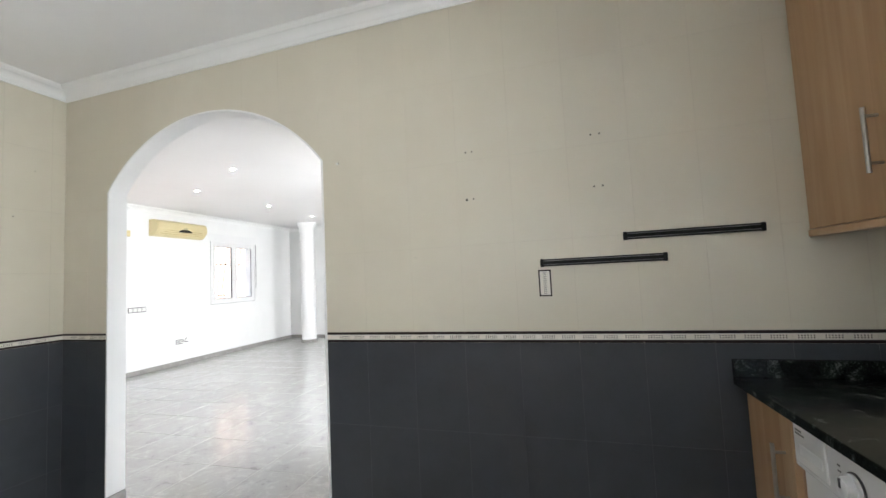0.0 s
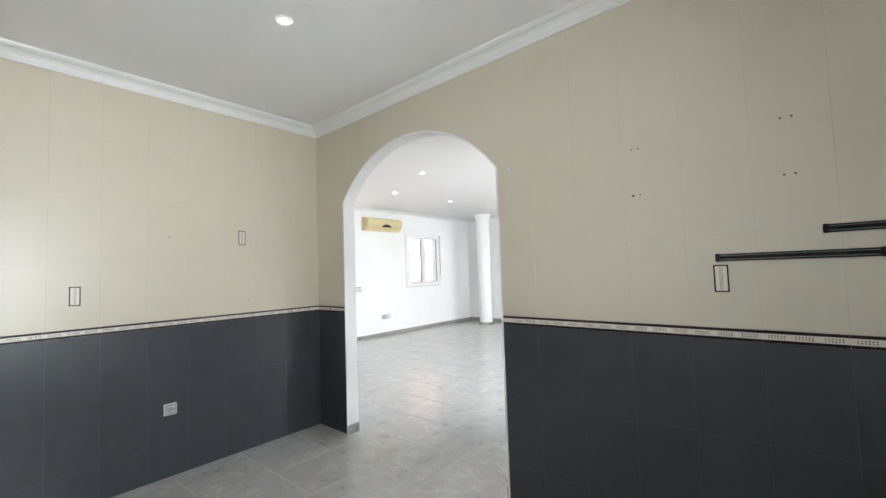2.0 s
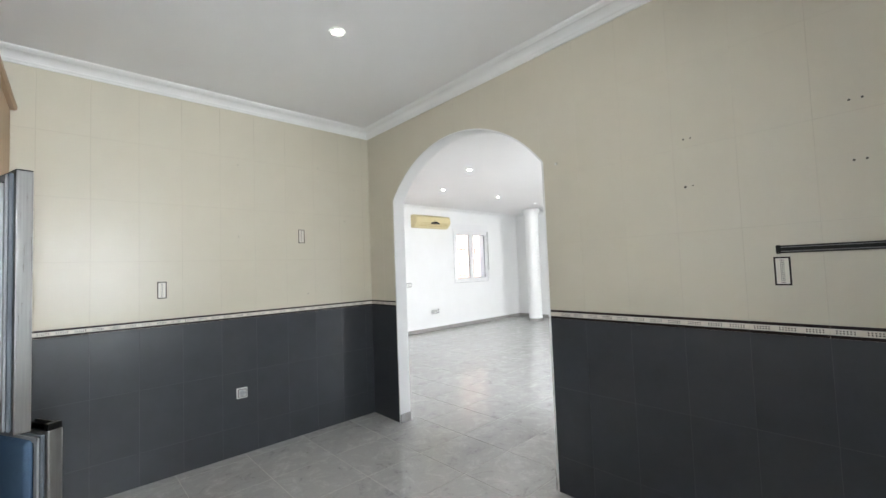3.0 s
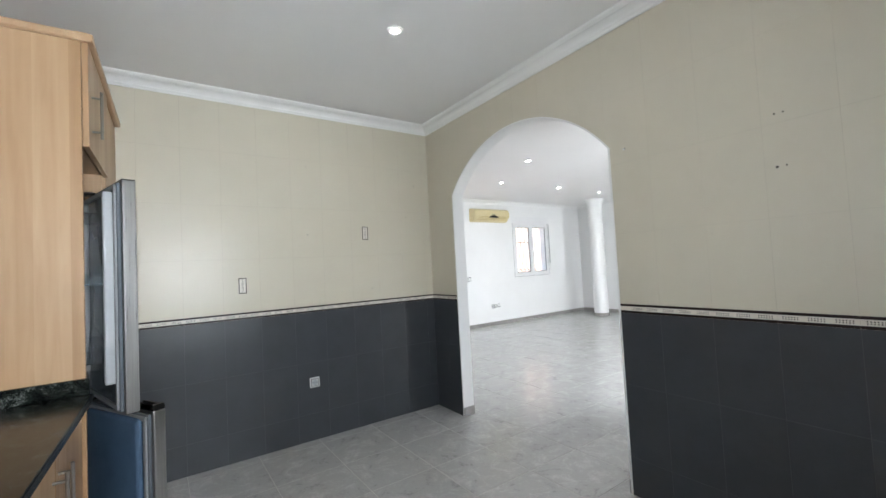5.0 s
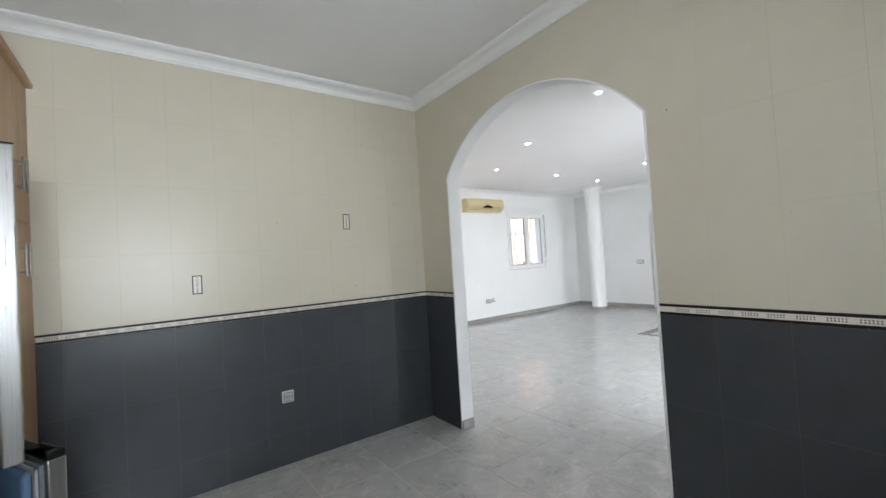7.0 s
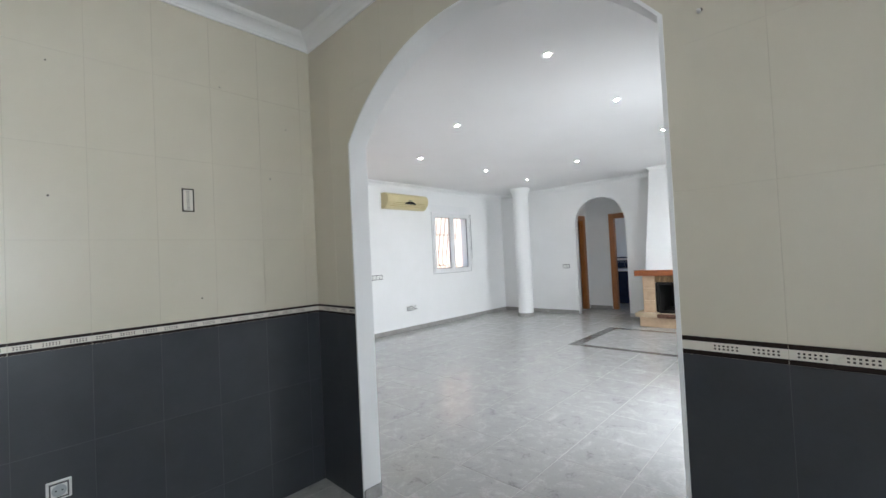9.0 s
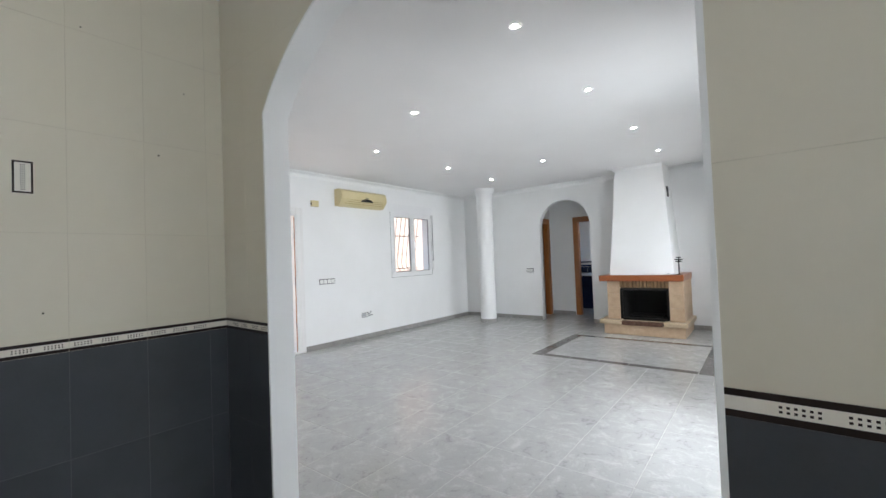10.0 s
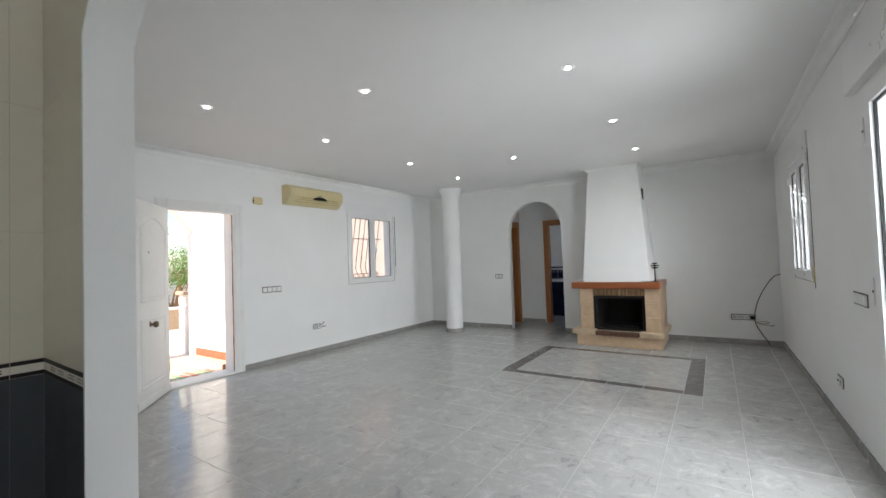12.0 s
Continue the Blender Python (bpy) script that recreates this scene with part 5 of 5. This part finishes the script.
def shrub(x, y, z, seed, height, spread):
    """Bare lower stems and a crown of many small leaves."""
    rng = random.Random(seed)
    t = thing("shrub", "green garden shrub with bare brown lower stems", "shrub", (x, y, z), group="shrubs in the planting bed")
    tips = []
    for k in range(9):
        a = rng.uniform(0, 6.28)
        p, pts = Vector((0, 0, 0)), [Vector((0, 0, 0))]
        d = Vector((math.cos(a) * 0.5, math.sin(a) * 0.5, 0.8))
        for j in range(6):
            d = (d + Vector((rng.uniform(-0.45, 0.45), rng.uniform(-0.45, 0.45), rng.uniform(-0.1, 0.4)))).normalized()
            p = p + d * height / 6.5
            pts.append(p.copy())
        part("limb", tube(bmesh.new(), pts, [0.022 * (1 - j / 7) + 0.004 for j in range(7)], 6), STEM, t)
        tips += pts[3:]
    verts, faces = [], []
    for _ in range(2600):
        c = rng.choice(tips) + Vector((rng.gauss(0, spread), rng.gauss(0, spread), rng.gauss(0.05, spread * 0.7)))
        if c.z < height * 0.42 and rng.random() > 0.12:
            continue
        n = Vector((rng.gauss(0, 1), rng.gauss(0, 1), rng.gauss(0.4, 1))).normalized()
        u = n.orthogonal().normalized()
        w = n.cross(u)
        l, b = rng.uniform(0.025, 0.05), rng.uniform(0.010, 0.018)
        i = len(verts)
        verts += [c - u * l, c + w * b + n * 0.006, c + u * l, c - w * b + n * 0.006]
        faces.append((i, i + 1, i + 2, i + 3))
    me = bpy.data.meshes.new("crown")
    me.from_pydata([tuple(v) for v in verts], [], faces)
    me.materials.append(LEAF)
    ob = new("crown", me)
    ob.parent = t
    ob["kind"] = "stuff"


for i, (x, y, h) in enumerate(((-12.8, 7.1, 1.5), (-12.7, 6.2, 1.62), (-12.9, 8.1, 1.5), (-12.8, 9.2, 1.3), (-12.8, 5.2, 1.5))):
    shrub(x, y, 0.30, 20 + i, h, 0.17)

t = thing("door_mat", "red and green patterned door mat on the porch", "door mat", (-6.97, 3.88, -0.016), 0)
part("backing", bx(-0.21, -0.36, 0.0, 0.21, 0.36, 0.008, bevel=0.002), MAT_B, t)
part("border", prism(bmesh.new(), [(-0.20, -0.35), (0.20, -0.35), (0.20, -0.30), (-0.20, -0.30)], lambda u, v, d: Vector((u, v, d)), 0.008, 0.011), MAT_R, t)
for k in range(4):
    y = -0.24 + 0.155 * k
    part("patch", bx(-0.17, y, 0.008, 0.17, y + 0.065, 0.012), (MAT_R, MAT_G)[k % 2], t)
    part("patch", bx(-0.10, y + 0.075, 0.008, 0.10, y + 0.13, 0.012), (MAT_G, MAT_R)[k % 2], t)
# what the windows look onto
structure("wall_neighbour", bx(-12.0, 9.6, -0.05, -6.68, 9.8, 4.0), PEACH, "sunlit peach wall outside the window", "wall")
structure("wall_opposite", bx(5.0, -6.0, -0.16, 5.2, 14.0, 1.6), STUCCO, "white boundary wall beyond the terrace", "wall")
structure("floor_terrace", bx(-0.27, 1.9, -0.16, 5.0, 14.0, -0.03), PAVE, "pale terrace paving", "pavement")

# ---- tiles, piece by piece ----
TILE_CACHE = {}


def tile_mesh(kind, w, h, t, mat, c=0.0006):
    """A tile lying in x and z with a chamfered front at y = t."""
    key = (kind, round(w, 3), round(h, 3))
    if key not in TILE_CACHE:
        bm = bmesh.new()
        back = [bm.verts.new(v) for v in ((0, 0, 0), (w, 0, 0), (w, 0, h), (0, 0, h))]
        edge = [bm.verts.new(v) for v in ((0, t - c, 0), (w, t - c, 0), (w, t - c, h), (0, t - c, h))]
        front = [bm.verts.new(v) for v in ((c, t, c), (w - c, t, c), (w - c, t, h - c), (c, t, h - c))]
        for p, q in ((back, edge), (edge, front)):
            for i in range(4):
                bm.faces.new((p[i], p[(i + 1) % 4], q[(i + 1) % 4], q[i]))
        bm.faces.new(front)
        TILE_CACHE[key] = mesh_of(kind, bm, mat)
    return TILE_CACHE[key]


def lay(kind, me, parent, m):
    ob = new(kind, me)
    ob.parent = parent
    ob.matrix_local = m
    return ob


J = 0.0008
ROWS_D = [(0.0, 0.212), (0.212, 0.617), (0.617, 1.022)]
ROWS_B = [(1.072, 1.470), (1.470, 1.870), (1.870, 2.270), (2.270, 2.66)]
BAND = (1.022, 1.072)


def spans(start, pitch, lo, hi):
    k = math.floor((lo - start) / pitch)
    out = []
    while start + pitch * k < hi - 0.004:
        a, b = max(start + pitch * k, lo), min(start + pitch * (k + 1), hi)
        if b - a > 0.006:
            out.append((a, b, start + pitch * k))
        k += 1
    return out


def band_mesh(w):
    """A border tile: cream strip with brown edges and groups of small dots."""
    key = ("band", round(w, 3))
    if key in TILE_CACHE:
        return TILE_CACHE[key]
    verts, faces, mats = [], [], []
    def quad(x0, z0, x1, z1, y, mi):
        i = len(verts)
        verts.extend([(x0, y, z0), (x1, y, z0), (x1, y, z1), (x0, y, z1)])
        faces.append((i, i + 1, i + 2, i + 3))
        mats.append(mi)
    h = BAND[1] - BAND[0] - 2 * J
    def slab(z0, z1, y, mi):
        i = len(verts)
        verts.extend([(0, 0, z0), (w, 0, z0), (w, 0, z1), (0, 0, z1), (0, y, z0), (w, y, z0), (w, y, z1), (0, y, z1)])
        for f in ((4, 5, 6, 7), (0, 1, 5, 4), (1, 2, 6, 5), (2, 3, 7, 6), (3, 0, 4, 7)):
            faces.append(tuple(i + j for j in f))
            mats.append(mi)
    slab(0.0, 0.0122, 0.0095, 1)
    slab(0.0124, h - 0.0124, 0.0088, 0)
    slab(h - 0.0122, h, 0.0095, 1)
    g = 0
    while (g + 0.9) * 0.085 < w:
        for i in range(6):
            for k in range(2):
                x = 0.016 + g * 0.083 + i * 0.0096
                z = h / 2 + (k - 0.5) * 0.0082
                if x + 0.005 < w:
                    quad(x, z - 0.0021, x + 0.0046, z + 0.0021, 0.0091, 1)
        g += 1
    me = bpy.data.meshes.new("band_tile")
    me.from_pydata(verts, [], faces)
    me.materials.append(BAND_W)
    me.materials.append(BAND_D)
    me.polygons.foreach_set("material_index", mats)
    TILE_CACHE[key] = me
    return me


CHAR_G = mottled("charcoal_grout", (0.09, 0.093, 0.10), (0.115, 0.118, 0.125), 9.0, 0.9, shift=False)
structure("grout_bed_left", bx(KX0 - 0.004, KY0, 0.0, KX0 - 0.0005, KY1 + 0.007, 1.022), CHAR_G, "charcoal joints between the lower tiles", "wall")
structure("grout_bed_arch", bx(AR1, KY1 + 0.0005, 0.0, KX1 + 0.1, KY1 + 0.004, 1.022), CHAR_G, "charcoal joints between the lower tiles", "wall").matrix_world = ASKEW
structure("grout_bed_corner", bx(KX0, KY1 + 0.0005, 0.0, AR0, KY1 + 0.004, 1.022), CHAR_G, "charcoal joints between the lower tiles", "wall").matrix_world = ASKEW


# left kitchen wall: tile faces look along +x
def on_left(y, z):
    return Matrix(((0, 1, 0, KX0 - 0.009), (-1, 0, 0, y), (0, 0, 1, z), (0, 0, 0, 1)))


for a, b, _ in spans(0.186, 0.2495, KY0, KY1):
    for z0, z1 in ROWS_D:
        lay("tile", tile_mesh("charcoal_tile", b - a - 2 * J, z1 - z0 - 2 * J, 0.009, DARK), wall_left, on_left(b - J, z0 + J))
    for z0, z1 in ROWS_B:
        lay("tile", tile_mesh("beige_tile", b - a - 2 * J, z1 - z0 - 2 * J, 0.009, BEIGE), wall_left, on_left(b - J, z0 + J))
    lay("border_tile", band_mesh(b - a - 2 * J), wall_left, on_left(b - J, BAND[0] + J))


J = 0.0005


# arch wall: tile faces look along -y
def on_arch(x, z):
    return Matrix(((-1, 0, 0, x), (0, -1, 0, KY1 + 0.009), (0, 0, 1, z), (0, 0, 0, 1)))


def arch_tile(a, b, z0, z1, mat):
    """A tile cut to the curve of the arch."""
    bm = bmesh.new()
    def piece(pts):
        prism(bm, pts, along_x, KY1, KY1 + 0.009)
    if a < AR0:
        piece([(a, z0), (min(b, AR0), z0), (min(b, AR0), z1), (a, z1)])
    if b > AR1:
        piece([(max(a, AR1), z0), (b, z0), (b, z1), (max(a, AR1), z1)])
    p, q = max(a, AR0), min(b, AR1)
    if q - p > 0.003:
        n = 10
        us = [p + (q - p) * i / n for i in range(n + 1)]
        low = [max(z0, arch_top(u, AR0, AR1, ASP, ARISE)) for u in us]
        for i in range(n):
            l0, l1 = low[i], low[i + 1]
            if min(l0, l1) < z1 - 0.002:
                piece([(us[i], min(l0, z1 - 0.0005)), (us[i + 1], min(l1, z1 - 0.0005)), (us[i + 1], z1), (us[i], z1)])
    if len(bm.faces):
        part("tile", bm, mat, wall_arch)
    else:
        bm.free()


for a, b, _ in spans(-0.811, 0.2515, KX0, KX1 + 0.05):
    if a < AR0 - 0.002 < b or a < AR1 - 0.002 < b:
        parts_ = [(a, AR0)] if a < AR0 < b else [(AR1, b)]
    elif b <= AR0 + 0.002 or a >= AR1 - 0.002:
        parts_ = [(a, b)]
    else:
        parts_ = []
    for p, q in parts_:
        if q - p < 0.008:
            continue
        for z0, z1 in ROWS_D + ROWS_B[:2]:
            mat = DARK if z1 < 1.05 else BEIGE
            lay("tile", tile_mesh("charcoal_tile" if z1 < 1.05 else "beige_tile", q - p - 2 * J, z1 - z0 - 2 * J, 0.009, mat), wall_arch, on_arch(q - J, z0 + J))
        lay("border_tile", band_mesh(q - p - 2 * J), wall_arch, on_arch(q - J, BAND[0] + J))
    for z0, z1 in ROWS_B[2:]:
        if b <= AR0 or a >= AR1:
            lay("tile", tile_mesh("beige_tile", b - a - 2 * J, z1 - z0 - 2 * J, 0.009, BEIGE), wall_arch, on_arch(b - J, z0 + J))
        else:
            arch_tile(a + J, b - J, z0 + J, z1 - J, BEIGE)


def inlay(m):
    """A small upright inlay: brown border, cream field, a column of dots."""
    t = thing("tile_inlay", "small upright decorative inlay with a brown border on beige tiles", "tile inlay", group="decorative tile inlays")
    t.matrix_world = m
    w, h = 0.027, 0.058
    fr = bmesh.new()
    for a in ((-w, -h, -w + 0.006, h), (w - 0.006, -h, w, h), (-w + 0.006, -h, w - 0.006, -h + 0.006), (-w + 0.006, h - 0.006, w - 0.006, h)):
        box(fr, a[0], -0.003, a[1], a[2], 0.0022, a[3])
    part("border", fr, BAND_D, t, "brown border")
    part("field", bx(-w + 0.006, -0.003, -h + 0.006, w - 0.006, 0.0014, h - 0.006), BAND_W, t)
    dots = bmesh.new()
    for k in range(12):
        for dx in (-0.0048, 0.0, 0.0048):
            box(dots, dx - 0.0019, 0.001, -0.045 + 0.0081 * k - 0.0013, dx + 0.0019, 0.0022, -0.045 + 0.0081 * k + 0.0013)
    part("dots", dots, BAND_D, t, "brown dots")


inlay(facing(KX0, 1.066, 1.669, 0))
inlay(facing(KX0, 0.063, 1.271, 0))
inlay(ASKEW @ facing(0.069, KY1, 1.281, -90))

# floor: one grid of tiles through kitchen, arch, living room and passage
FX, FY, FP = -1.147, 2.835, 0.45
RUG = (-3.485, 5.885, -1.412, 7.46)
floor_ = structure("floor", bx(-6.67, -1.49, -0.0095, 1.64, 11.55, -0.0012), FLOOR_G, "glossy grey marbled floor tiles with pale joints", "floor")
rugf = structure("floor_inset", bx(RUG[0], RUG[1], -0.0085, RUG[2], RUG[3], -0.0009), FLOOR_G, "rectangle of darker border tiles set into the floor before the fireplace", "floor inset")


def flat_tile(kind, w, h, mat, m, parent):
    me = tile_mesh(kind, w, h, 0.009, mat, 0.0016)
    lay("tile", me, parent, m @ Matrix(((1, 0, 0, 0), (0, 0, 1, 0), (0, 1, 0, -0.009), (0, 0, 0, 1))))


def floor_tiles(x0, y0, x1, y1, holes=()):
    for a, b, _ in spans(FX, FP, x0, x1):
        for c, d, _ in spans(FY, FP, y0, y1):
            boxes = [(a, c, b, d)]
            for h in holes:
                nxt = []
                for p in boxes:
                    if p[2] <= h[0] + 0.001 or p[0] >= h[2] - 0.001 or p[3] <= h[1] + 0.001 or p[1] >= h[3] - 0.001:
                        nxt.append(p)
                        continue
                    if p[0] < h[0] - 0.01:
                        nxt.append((p[0], p[1], h[0], p[3]))
                    if p[2] > h[2] + 0.01:
                        nxt.append((h[2], p[1], p[2], p[3]))
                    u0, u1 = max(p[0], h[0]), min(p[2], h[2])
                    if p[1] < h[1] - 0.01:
                        nxt.append((u0, p[1], u1, h[1]))
                    if p[3] > h[3] + 0.01:
                        nxt.append((u0, h[3], u1, p[3]))
                boxes = nxt
            for p in boxes:
                if p[2] - p[0] > 0.01 and p[3] - p[1] > 0.01:
                    flat_tile("floor_tile", p[2] - p[0] - 0.004, p[3] - p[1] - 0.004, FLOOR_T, Matrix.Translation((p[0] + 0.002, p[1] + 0.002, 0)), floor_)


floor_tiles(LX0, -0.72, 0.82, LY1 + 0.06, (RUG, (-6.5, -0.8, KX0 - 0.05, 1.82), (LX1 + 0.05, 1.80, 0.9, 8.8)))
floor_tiles(HX0, LY1 + 0.06, HX1, 11.3)
BW, BN = 0.115, 0.16
for k in range(5):
    w = (RUG[2] - RUG[0] - 2 * BN) / 5
    for y in (RUG[1], RUG[3] - BW):
        flat_tile("border_floor_tile", w - 0.003, BW - 0.003, RUG_T, Matrix.Translation((RUG[0] + BN + w * k + 0.0015, y + 0.0015, 0)), rugf)
for k in range(4):
    h = (RUG[3] - RUG[1]) / 4
    for x in (RUG[0], RUG[2] - BN):
        flat_tile("border_floor_tile", BN - 0.003, h - 0.003, RUG_T, Matrix.Translation((x + 0.0015, RUG[1] + h * k + 0.0015, 0)), rugf)
# the middle, laid on the diagonal
cx0, cy0, cx1, cy1 = RUG[0] + BN, RUG[1] + BW, RUG[2] - BN, RUG[3] - BW
step = FP * math.sqrt(0.5)
for i in range(-6, 7):
    for k in range(-6, 7):
        mx, my = (cx0 + cx1) / 2 + (i - k) * step, (cy0 + cy1) / 2 + (i + k) * step
        r = FP * math.sqrt(0.5) - 0.0021
        poly = [(mx - r, my), (mx, my - r), (mx + r, my), (mx, my + r)]
        for axis, lim, sgn in ((0, cx0, 1), (0, cx1, -1), (1, cy0, 1), (1, cy1, -1)):
            nxt = []
            for p, q in zip(poly, poly[1:] + poly[:1]):
                dp, dq = sgn * (p[axis] - lim), sgn * (q[axis] - lim)
                if dp >= 0:
                    nxt.append(p)
                if dp * dq < 0:
                    s = dp / (dp - dq)
                    nxt.append((p[0] + (q[0] - p[0]) * s, p[1] + (q[1] - p[1]) * s))
            poly = nxt
            if len(poly) < 3:
                break
        if len(poly) >= 3:
            part("tile", prism(bmesh.new(), poly, lambda u, v, d: Vector((u, v, d)), -0.0085, 0.0), FLOOR_T, rugf)
